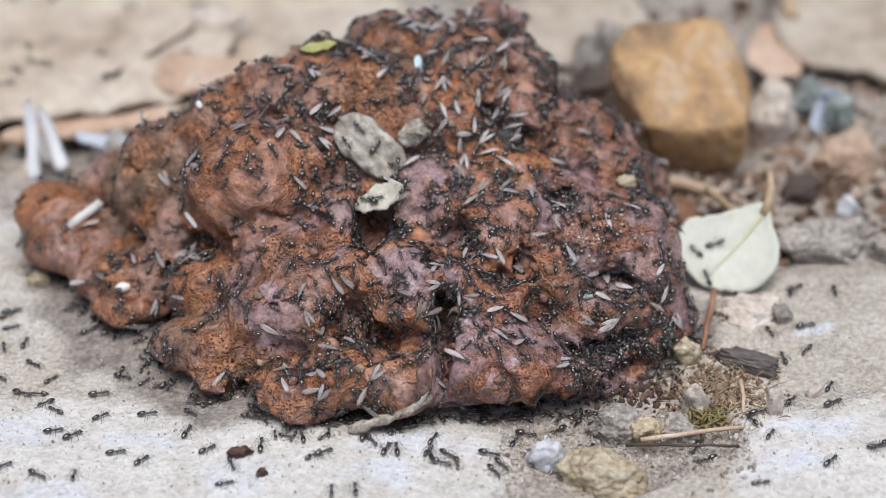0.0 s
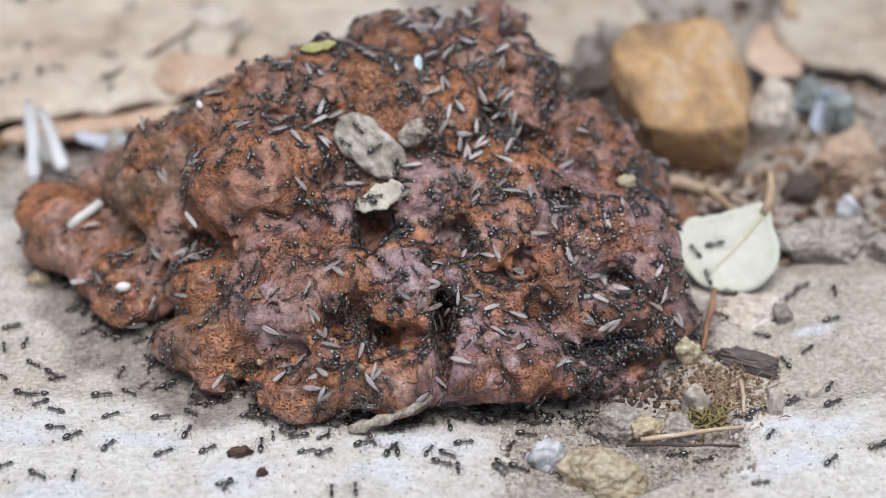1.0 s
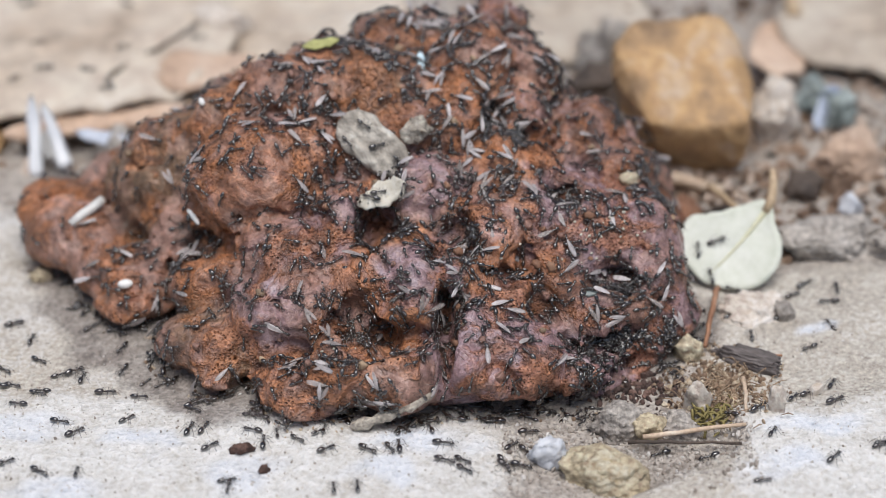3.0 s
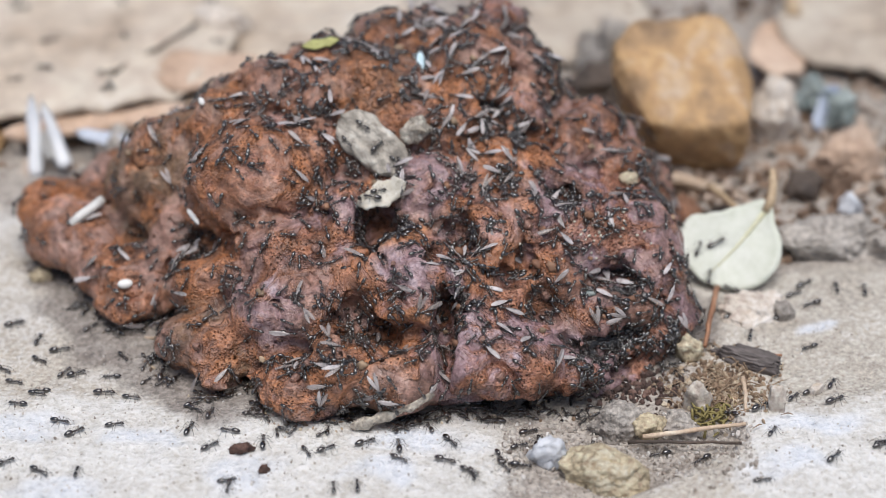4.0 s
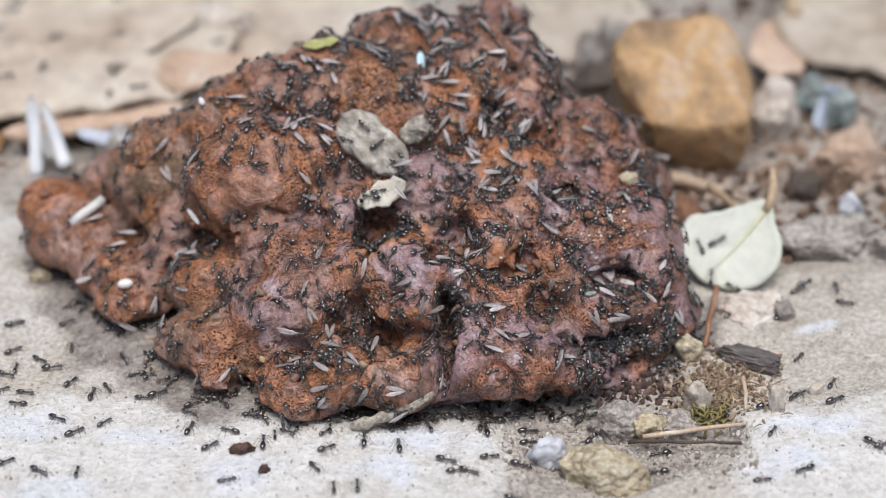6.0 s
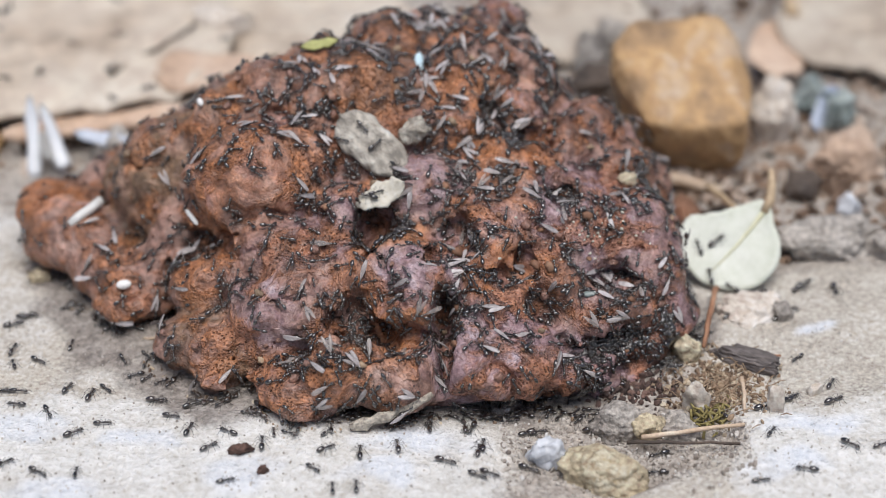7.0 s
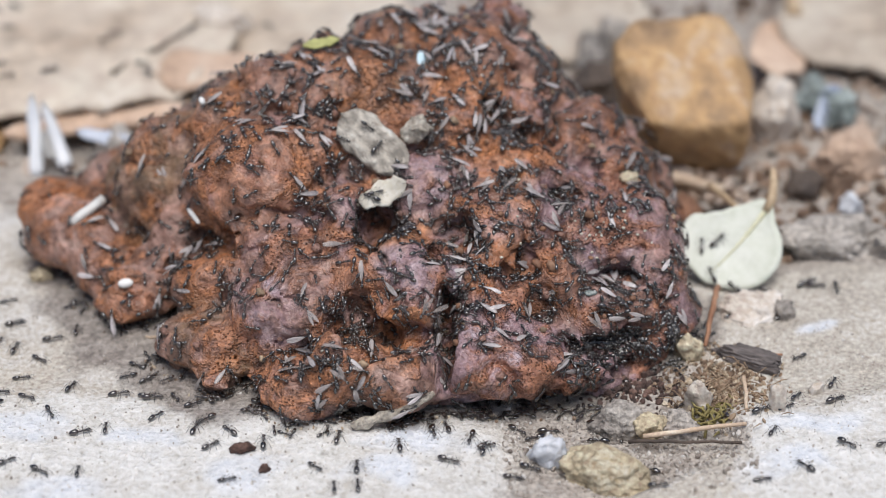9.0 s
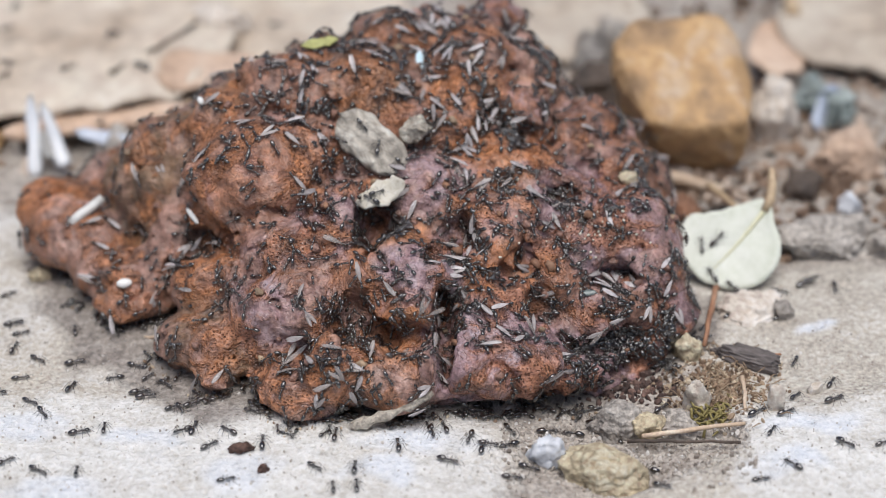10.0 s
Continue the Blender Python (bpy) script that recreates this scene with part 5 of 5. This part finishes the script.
def dung_crumbs():
    """Loose crumbs stuck to the dung, some of them pale."""
    rnd = random.Random(31)
    clod = scene.objects["dung_clod"]
    kinds = [rough_stone("crumb", 1, 0.8, 0.7, m, 200 + i, 0.3, 0.35, 5, 1) for i, m in enumerate((DUNG, DUNG, BROWN, FRASS, DUNG))]
    pale = [rough_stone("pale_crumb", 1, 0.8, 0.7, PALECHIP, 220 + i, 0.3, 0.35, 5, 1) for i in range(2)]
    for p in heap_spots(190, 9, 0.6):
        ob = part("crumb", kinds[rnd.randrange(5)], clod, lie(p, mean_normal(p), Vector((rnd.gauss(0, 1), rnd.gauss(0, 1), 0))))
        ob.scale = [rnd.uniform(0.45, 1.15)] * 3
    for i in range(60):
        x, z = (rnd.gauss(27, 4.5), rnd.gauss(16.5, 3.0)) if i < 34 else (rnd.uniform(-50, 40), rnd.uniform(-8, 44))
        p, n = on_slope(x, z)
        ob = part("pale_crumb", pale[i % 2], clod, lie(p, n, Vector((rnd.gauss(0, 1), rnd.gauss(0, 1), 0))))
        ob.scale = [rnd.uniform(0.14, 0.36)] * 3


dung_crumbs()


# ---- all that moves ----
def crawl_rows(p, rnd, pace, rest):
    """A ramble over the heap's skin: rows every quarter second, with stops."""
    n = mean_normal(p)
    h = Vector((rnd.gauss(0, 1), rnd.gauss(0, 1), rnd.gauss(0, 1)))
    h = (h - n * h.dot(n)).normalized()
    home, going, rows = p.copy(), rnd.random() > rest, []
    for i in range(41):
        rows.append((i * 0.25, lie(p, n, h)))
        if rnd.random() < 0.22:
            going = rnd.random() > rest
        turn = rnd.gauss(0, 0.45) if going else rnd.gauss(0, 0.10)
        h = Matrix.Rotation(max(-1.0, min(1.0, turn)), 3, n) @ h
        step = rnd.uniform(0.5, 1.5) * pace if going else rnd.uniform(0, 0.08)
        q, _, _, _ = HEAP.find_nearest(p + h * step)
        if q.z < 1.2 or (q - home).length > 16:
            h = Matrix.Rotation(1.2, 3, n) @ h
            continue
        m = mean_normal(q)
        if m.z < -0.3 or m.dot(n) < 0.35:
            h = Matrix.Rotation(1.2, 3, n) @ h
            continue
        p, n = q, m
        h = (h - n * h.dot(n)).normalized()
    return rows


def ramble_rows(x, y, rnd, pace, rest):
    """A ramble over the stone that keeps clear of the heap."""
    a, going, rows = rnd.uniform(0, 360), rnd.random() > rest, []
    for i in range(41):
        rows.append((i * 0.25, stone_pose(x, y, a)))
        if rnd.random() < 0.2:
            going = rnd.random() > rest
        a += rnd.gauss(0, 22) if going else rnd.gauss(0, 4)
        d = rnd.uniform(0.5, 1.5) * pace if going else 0.0
        u, v = x + d * math.cos(radians(a)), y + d * math.sin(radians(a))
        if HEAP.find_nearest(Vector((u, v, 1.0)))[3] < 2.0:
            a += 55
            continue
        x, y = u, v
    return rows


def stride(ant, rows, quick=0.125):
    """Swing the legs in two tripods while the ant goes on."""
    legs = [o for o in ant.children if o.name.startswith("leg")]
    rest = [o.matrix_basis.copy() for o in legs]
    n = int(10 / quick)
    ts = [t for t, _ in rows]
    ps = [m.translation for _, m in rows]

    def speed(t):
        for a, b, p, q in zip(ts, ts[1:], ps, ps[1:]):
            if a <= t <= b:
                return (q - p).length / (b - a)
        return 0.0
    for k, (leg, m) in enumerate(zip(legs, rest)):
        sign = 1 if k % 2 == 0 else -1
        side = 1 if k > 2 else -1
        out = []
        for i in range(n + 1):
            t = i * quick
            v = min(1.0, speed(t) / 0.002)
            out.append((t, m @ pose(0, 0, 0, 0, 0, 20 * v * sign * side * (1 if i % 2 else -1))))
        walk(leg, out)


def trail(ant, rows, lift=0.0):
    """Rows of seconds, x, y and heading in millimetres and degrees, on the stone."""
    rows = [(t, stone_pose(x, y, a, lift)) for t, x, y, a in rows]
    walk(ant, rows)
    return rows


def cast(p, way):
    """The first thing met from p (millimetres) along way, ants left aside."""
    best = None
    for tree_ in LEAF_TREES:
        q, n, _, d = tree_.ray_cast(p, way)
        if q is not None and (best is None or d < best[2]):
            best = (q, n, d)
    return best


def leaf_pose(x, z, a):
    way = Vector((0, math.cos(radians(PITCH)), -math.sin(radians(PITCH))))
    got = cast(Vector((x, -20, z)) - way * 150, way)
    q, n = (got[0], got[1]) if got else (Vector((x, -5, z)), Vector((0, -0.6, 0.8)))
    n = -n if n.dot(way) > 0 else n
    return lie(q, n, Vector((math.cos(radians(a)), 0, math.sin(radians(a)))))


def top_pose(x, y, a):
    got = cast(Vector((x, y, 60)), Vector((0, 0, -1)))
    if not got:
        return stone_pose(x, y, a)
    n = Vector((0, 0, 1))
    return lie(got[0], n, Vector((math.cos(radians(a)), math.sin(radians(a)), 0)))


def motions():
    rnd = random.Random(42)
    for i, (ant, p) in enumerate(walkers):
        rows = crawl_rows(p, rnd, 0.9 if i % 3 else 1.8, 0.55)
        walk(ant, rows)
        if i % 6 == 0:
            stride(ant, rows, 0.25)
    for i, (ant, p) in enumerate(winged):
        walk(ant, crawl_rows(p, rnd, 0.7, 0.72))
    for ob, centre, up in crowds:
        rows, u, a = [], Vector((0, 0, 0)), 0.0
        for i in range(41):
            rows.append((i * 0.25, Matrix.Translation((centre + u) * MM) @ Matrix.Rotation(a, 4, up)))
            step = Vector((rnd.gauss(0, 1), rnd.gauss(0, 1), rnd.gauss(0, 1)))
            u = u * 0.82 + (step - up * step.dot(up)) * 0.22
            a = a * 0.85 + rnd.gauss(0, 0.03)
        walk(ob, rows)
    for x, z, a in ((47.6, 13.4, 120), (49.6, 7.6, 100), (51.8, 15.0, 25), (53.6, 4.0, 170), (56.2, 3.0, 60),
                    (-16.5, 35.9, -70), (-14.1, 39.4, -50), (-11.4, 35.5, 60), (-7.8, 31.5, -20), (-11.2, 24.4, 20), (-12.9, 23.9, 160), (38.5, 45, 70), (42, 40.5, -60), (31.8, -37.5, 70), (35, -35.3, 40)):
        ant = spare_leaf.pop(0)
        rows = []
        for i in range(11):
            rows.append((i * 1.0, leaf_pose(x, z, a)))
            a += rnd.gauss(0, 8)
            x, z = x + rnd.gauss(0, 0.18), z + rnd.gauss(0, 0.18)
        walk(ant, rows)
    for ant in bark_ants:
        x, y, a = rnd.uniform(-112, -42), rnd.uniform(48, 110), rnd.uniform(0, 360)
        rows = []
        for i in range(21):
            rows.append((i * 0.5, top_pose(x, y, a)))
            a += rnd.gauss(0, 25)
            if rnd.random() < 0.35:
                x, y = x + 2.2 * math.cos(radians(a)), y + 2.2 * math.sin(radians(a))
        walk(ant, rows)
    spare = list(loose)
    still, going = [], []
    rows = trail(spare[0], [(0, -77.7, -24.9, 21), (10, -77.7, -24.9, 21)])
    still.append((spare.pop(0), rows))
    rows = trail(spare[0], [(0, -71.8, -36.9, -36), (1, -71.8, -36.9, -36), (2.5, -71.3, -36.8, -33), (5.5, -71.1, -36.6, -35), (10, -71.3, -36.6, -35)])
    still.append((spare.pop(0), rows))
    rows = trail(spare[0], [(0, -79, -20.8, 45), (0.5, -77.6, -24.6, 28), (10, -77.4, -24.9, 21)])
    going.append((spare.pop(0), rows))
    rows = trail(spare[0], [(0, -78.1, -31.8, -75), (1, -78.1, -31.8, -75), (2.5, -74.7, -44.9, -28), (4, -74.4, -43.3, -15), (6.8, -76.5, -46.7, 34), (7.2, -74.9, -44.9, 17), (7.5, -73.3, -42.6, 7), (10, -73.3, -42.1, 7)])
    going.append((spare.pop(0), rows))
    rows = trail(spare[0], [(0, -77, -40.8, -40), (4, -77, -39.5, -33), (5.5, -76.6, -39.5, -30), (7, -75.7, -46.5, -9), (10, -76.4, -47.3, -9)])
    going.append((spare.pop(0), rows))
    rows = trail(spare[0], [(0, -72.1, -46.5, -27), (1.5, -72, -46.5, -27), (2, -72, -46.5, -24), (2.2, -73.5, -46.1, -77), (2.4, -74.9, -45.7, -131), (3.5, -79, -44.9, -180), (10, -82.9, -44.9, -180)])
    going.append((spare.pop(0), rows))
    rows = trail(spare[0], [(0, -68, -49.4, -146), (1, -69, -49.3, -148), (1.25, -69, -49.2, -88), (1.5, -69.1, -49.1, -27), (2.5, -69.5, -47.3, -20), (4, -69.7, -47.5, -13), (5.5, -70.7, -47.7, -11), (6.8, -72.8, -46.5, -9), (8.5, -71.8, -48.2, -17), (10, -70.3, -50.1, -27)])
    going.append((spare.pop(0), rows))
    rows = trail(spare[0], [(0, -64.9, -56.8, 12), (2.5, -64.6, -55.3, -16), (5.5, -64.4, -55.3, -16), (7, -67, -52.6, -62), (8.5, -66.7, -52.9, -63), (10, -67.8, -53.2, -56)])
    going.append((spare.pop(0), rows))
    rows = trail(spare[0], [(0, -61.6, -57.8, 37), (7.5, -61.6, -57.9, 34), (8, -61, -57.9, 24), (9, -60.6, -58.1, 17), (10, -60.6, -58.1, 15)])
    still.append((spare.pop(0), rows))
    rows = trail(spare[0], [(0, -57.6, -52.5, 34), (1, -55.9, -52.3, 24), (2.5, -52.8, -53.7, 48), (4, -55.1, -56.1, 10), (4.5, -55.2, -57.3, 7), (5.5, -57, -55.3, 57), (7, -57, -55.5, 0), (8.5, -57.1, -55.6, -57), (8.67, -57, -56.1, -6), (8.83, -57, -56.5, 44), (9, -56.9, -57, 94), (10, -56.9, -57, 91)])
    going.append((spare.pop(0), rows))
    rows = trail(spare[0], [(0, -71.7, -66.6, 32), (10, -71.6, -66.5, 36)])
    still.append((spare.pop(0), rows))
    rows = trail(spare[0], [(0, -65.7, -69.4, -33), (10, -65.8, -69.4, -33)])
    still.append((spare.pop(0), rows))
    rows = trail(spare[0], [(0, -60, -69, 88), (10, -59.8, -69, 92)])
    still.append((spare.pop(0), rows))
    rows = trail(spare[0], [(0, -53.6, -62.9, 15), (1, -55.3, -60.7, 59), (1.6, -59.6, -53.7, 117), (2.5, -62.6, -42.4, 105), (3.25, -63.2, -41.5, 65), (4, -63.9, -40.6, 26), (4.5, -64.1, -40.3, 27), (7, -64.7, -44.9, 70), (10, -64.2, -44.9, 68)])
    going.append((spare.pop(0), rows))
    rows = trail(spare[0], [(0, -58.8, -45.6, 16), (2.5, -58, -46.2, 7), (4, -58.2, -46.4, 0), (4.25, -59.2, -46.5, 43), (4.5, -60.3, -46.5, 85), (7, -60.6, -46.5, 77), (7.5, -60, -47.3, 32), (10, -51.9, -45.7, 16)])
    going.append((spare.pop(0), rows))
    rows = trail(spare[0], [(0, -55.5, -40.3, -16), (1, -53.9, -44.9, -30), (1.5, -52.5, -47, -13), (2.5, -51.6, -47.2, -7), (4, -53.5, -47.5, -9), (5.5, -52.6, -47.5, -5), (7, -49.1, -48.5, -16), (10, -52.4, -45.7, 16)])
    going.append((spare.pop(0), rows))
    rows = trail(spare[0], [(0, -49.6, -52.1, 7), (0.5, -48.5, -52.8, 9), (1, -47.2, -53.2, 7), (1.5, -45.3, -52.6, 31), (2, -42.6, -50.1, 52), (2.5, -42.5, -49.8, 34), (10, -42.5, -50.1, 34)])
    going.append((spare.pop(0), rows))
    rows = trail(spare[0], [(0, -42.6, -57, 73), (8, -42.4, -57, 75), (8.5, -41.7, -57, 77), (10, -41.7, -57, 77)])
    still.append((spare.pop(0), rows))
    rows = trail(spare[0], [(0, -42.4, -52.1, -40), (2.5, -42.3, -52, -38), (4.5, -41.9, -52.1, -36), (5.5, -42.6, -52.6, -31), (7, -45.6, -53.7, -16), (8, -52.4, -52.9, 32), (9, -48.5, -53.7, 46), (10, -45.6, -51.2, 34)])
    going.append((spare.pop(0), rows))
    rows = trail(spare[0], [(0, -38.5, -62, 39), (10, -38.4, -62, 39)])
    still.append((spare.pop(0), rows))
    rows = trail(spare[0], [(0, -29.9, -61.1, 90), (10, -29.9, -61.4, 92)])
    still.append((spare.pop(0), rows))
    rows = trail(spare[0], [(0, -34.8, -71.3, 15), (10, -34.8, -71.3, 15)])
    still.append((spare.pop(0), rows))
    rows = trail(spare[0], [(0, -19.1, -62.9, 32), (8, -18.8, -62.5, 31), (8.5, -18.1, -61.7, 55), (9, -17.6, -59.7, 81), (10, -17.9, -59, 85)])
    going.append((spare.pop(0), rows))
    rows = trail(spare[0], [(0, -7.3, -61.7, 96), (10, -7.3, -61.7, 96)])
    still.append((spare.pop(0), rows))
    rows = trail(spare[0], [(0, -17.6, -73.3, 93), (10, -17.6, -73.3, 95)])
    still.append((spare.pop(0), rows))
    rows = trail(spare[0], [(0, -13.8, -73, 95), (10, -13.8, -73, 93)])
    still.append((spare.pop(0), rows))
    rows = trail(spare[0], [(0, -8.9, -61.7, 72), (0.8, -8.9, -62.2, 70), (2, -0.4, -61.4, 31), (3, 0.5, -61, -11), (4, 1.5, -60.7, -53), (5, 4.4, -60.7, -71), (5.33, 5.4, -59.4, -15), (5.67, 6.3, -58.1, 40), (6, 7.3, -56.8, 96), (7.5, 6.8, -62.9, 82), (10, 6.8, -62.2, 79)])
    going.append((spare.pop(0), rows))
    rows = trail(spare[0], [(0, -1.8, -61.9, 63), (1.2, -1.8, -61.9, 66), (2.5, -2.1, -56.4, 109), (10, -2.3, -56.1, 102)])
    going.append((spare.pop(0), rows))
    rows = trail(spare[0], [(0, 10.2, -65.9, -49), (2.5, 10.2, -66, -51), (4, 9.6, -64.9, -63), (4.17, 8.9, -62.5, -11), (4.33, 8.2, -60, 42), (4.5, 7.5, -57.6, 95), (5.5, 7.1, -55.4, 83), (8, 1.5, -56.1, 102), (10, 0.4, -56.4, 106)])
    going.append((spare.pop(0), rows))
    rows = trail(spare[0], [(0, 0.4, -66.3, -24), (10, 1.3, -66.6, -19)])
    still.append((spare.pop(0), rows))
    rows = trail(spare[0], [(0, 55.5, -59, 61), (10, 55.5, -59, 61)])
    still.append((spare.pop(0), rows))
    rows = trail(spare[0], [(0, 68, -43.6, 63), (10, 68.1, -43.4, 63)])
    still.append((spare.pop(0), rows))
    rows = trail(spare[0], [(0, 67.6, -50.1, 27), (10, 67.6, -50.1, 24)])
    still.append((spare.pop(0), rows))
    rows = trail(spare[0], [(0, 60.6, -48.5, 54), (7, 60.8, -48.5, 51), (10, 61.1, -48.5, 50)])
    still.append((spare.pop(0), rows))
    rows = trail(spare[0], [(0, 73.3, -15, -90), (10, 73.1, -14.9, -91)])
    still.append((spare.pop(0), rows))
    rows = trail(spare[0], [(0, 66.6, -12.8, 31), (0.6, 67.8, -12.6, 31), (10, 68, -12.4, 34)])
    still.append((spare.pop(0), rows))
    rows = trail(spare[0], [(0, 59.6, -27.9, -71), (0.5, 59.2, -28.1, -78), (0.75, 58.5, -28.4, -137), (1, 57.7, -28.6, -196), (1.5, 56.1, -29.2, -258), (4, 55.5, -29, -283), (4.17, 55.8, -28.3, -335), (4.33, 56.1, -27.7, -387), (4.5, 56.4, -27, -438), (5, 57.6, -25.6, -431), (5.7, 56.6, -24, -421), (7, 64.4, -20.8, -394), (8, 63.8, -21.1, -360), (10, 63.1, -15.2, -378)])
    going.append((spare.pop(0), rows))
    rows = trail(spare[0], [(0, 56.1, -18.7, 17), (5.5, 55.8, -19.1, 18), (7, 55.5, -18.9, 24), (10, 55.4, -19.1, 25)])
    still.append((spare.pop(0), rows))
    rows = trail(spare[0], [(0, 72.8, -62.2, -153), (1, 72.8, -62.2, -153), (4, 73.2, -62, -164), (4.75, 73, -62.2, -105), (5.5, 72.7, -62.5, -47), (6.5, 70.3, -62.8, -40), (7.2, 67.9, -62.9, -45), (10, 67.4, -62.9, -45)])
    going.append((spare.pop(0), rows))
    rows = trail(spare[0], [(0, 52.3, -72.3, 12), (10, 52.1, -72.3, 15)])
    still.append((spare.pop(0), rows))
    rows = trail(spare[0], [(0, 65.4, -13.7, 77), (2, 65.1, -16.2, 31), (10, 69.4, -11.5, 25)])
    going.append((spare.pop(0), rows))
    rows = trail(spare[0], [(0, 53, -23.5, 32), (10, 53, -23.7, 33)])
    still.append((spare.pop(0), rows))
    rows = trail(spare[0], [(0, 62, -23.5, 25), (10, 61.9, -24, 28)])
    still.append((spare.pop(0), rows))
    rows = trail(spare[0], [(0, 60.9, -34.9, 100), (2, 61.5, -36.6, 120), (4, 78.3, -15.2, 86), (4.75, 76.7, -18.1, 47), (5.5, 75, -21.1, 8), (6.25, 74, -18.1, -37), (7, 73.1, -15.2, -81), (8.5, 70.7, -14.1, -32), (10, 68.2, -13, 17)])
    going.append((spare.pop(0), rows))
    rows = trail(spare[0], [(0, 64.6, -65.9, 47), (5, 64.9, -65.5, 47), (5.33, 62.9, -66.9, 101), (5.67, 60.9, -68.2, 154), (6, 58.9, -69.6, 208), (7, 59.4, -69.2, 170), (8, 59.9, -68.8, 133), (10, 57.3, -68.1, 135)])
    going.append((spare.pop(0), rows))
    rows = trail(spare[0], [(0, 72.7, -62.2, 16), (3, 73.1, -62.5, 22), (10, 73.8, -62.2, 23)])
    still.append((spare.pop(0), rows))
    rows = trail(spare[0], [(0, 59.2, -50.6, 40), (4.5, 64.2, -46.5, 29), (7, 59.9, -49, 41), (10, 58.8, -53.7, 27)])
    going.append((spare.pop(0), rows))
    rows = trail(spare[0], [(0, 54.6, -52.9, 16), (3, 54.2, -52.1, 40), (6, 55.6, -52.1, 13), (10, 54, -53.7, 28)])
    still.append((spare.pop(0), rows))
    rows = trail(spare[0], [(0, 38, -54.5, -61), (1, 39, -54.5, -22), (2, 40, -54.5, 16), (4, 35.9, -56.8, 14), (7.5, 38.5, -54.8, -52), (10, 38.8, -54.2, -51)])
    going.append((spare.pop(0), rows))
    rows = trail(spare[0], [(0, 12.5, -58.4, 69), (2.5, 11.5, -60.7, 54), (5.5, 14.8, -59.9, 16), (7.5, 14.9, -56.1, 16), (8.75, 13.2, -56.5, -22), (10, 11.6, -56.8, -59)])
    going.append((spare.pop(0), rows))
    rows = trail(spare[0], [(0, 25.3, -59.1, 60), (2.5, 25.2, -59.9, 67), (5, 25.3, -58.4, 80), (6.5, 26, -56, 23), (8, 26.6, -53.7, -34), (10, 26.6, -53.7, -34)])
    going.append((spare.pop(0), rows))
    rows = trail(spare[0], [(0, 27.9, -69.6, 81), (3, 28.8, -63.7, 87), (5.5, 26.9, -65.9, 73), (7, 31.3, -55.3, 31), (8.5, 30.2, -56, 83), (10, 29.2, -56.8, 135)])
    going.append((spare.pop(0), rows))
    rows = trail(spare[0], [(0, 8.9, -67.8, -53), (2.5, 10.3, -66.9, -48), (5, 9.9, -66.6, -55), (6, 8.1, -64.8, 14), (7, 6.2, -62.9, 82), (8.5, 7.2, -62.1, 41), (10, 8.1, -61.4, 0)])
    going.append((spare.pop(0), rows))
    rows = trail(spare[0], [(0, -12.8, -57.6, 79), (1.25, -12.4, -61, 9), (2.5, -12.1, -64.4, -60), (3.33, -12.3, -62.4, -12), (4.17, -12.6, -60.4, 37), (5, -12.8, -58.4, 85), (8, -13.9, -66.6, 92), (10, -14.3, -68.1, 88)])
    going.append((spare.pop(0), rows))
    rows = trail(spare[0], [(0, -21, -64, 45), (1.5, -22.5, -62.4, 2), (3, -24, -60.7, -41), (5, -20.8, -68.1, -67), (7, -20.8, -68.5, -42), (10, -20.6, -68.4, -41)])
    going.append((spare.pop(0), rows))
    rows = trail(spare[0], [(0, 43.6, -56.1, 16), (4, 44.5, -47.3, 65), (7, 43.9, -49, 72), (10, 38.1, -49, 44)])
    going.append((spare.pop(0), rows))
    rows = trail(spare[0], [(0, -46.2, -29.7, 77), (2, -48.5, -36.6, 90), (5, -49.3, -42.4, 69), (7, -48.7, -48.2, 0), (10, -50.7, -47.3, 17)])
    going.append((spare.pop(0), rows))
    rows = trail(spare[0], [(0, -63.3, -27, 34), (4, -63.3, -27, 42), (5.5, -65, -26.2, 28), (7, -74.8, -22.6, 9), (10, -80.2, -15.2, 36)])
    going.append((spare.pop(0), rows))
    rows = trail(spare[0], [(0, -74.6, -29.7, 81), (2.5, -74.4, -29.7, 84), (4, -72.6, -29.7, 81), (5.5, -76, -33.5, 17), (7, -76.4, -32.5, 77), (10, -76.3, -32.5, 77)])
    going.append((spare.pop(0), rows))
    rows = trail(spare[0], [(0, -78.4, -19.8, 16), (1, -68, -40, -39), (1.75, -65.6, -41, -2), (2.5, -63.2, -42, 36), (4, -67.8, -33.5, 9), (4.5, -65, -35.2, -17), (5.5, -65.4, -45.2, 7), (7, -75.4, -22.2, 9), (10, -64.4, -37.4, 16)])
    going.append((spare.pop(0), rows))
    for ant, rows in going:
        stride(ant, rows)
    k = 0
    while spare:
        ant = spare.pop(0)
        k += 1
        if k % 8 == 0:
            x, y = rnd.uniform(52, 74), rnd.uniform(-56, -18)
        elif k % 3 == 0:
            x, y = rnd.uniform(8, 50), rnd.uniform(-64, -50)
        elif k % 3 == 1:
            x, y = rnd.uniform(-76, -44), rnd.uniform(-52, -22)
        else:
            x, y = rnd.uniform(-50, 5), rnd.uniform(-68, -56)
        walk(ant, ramble_rows(x, y, rnd, 1.2, 0.6))


motions()
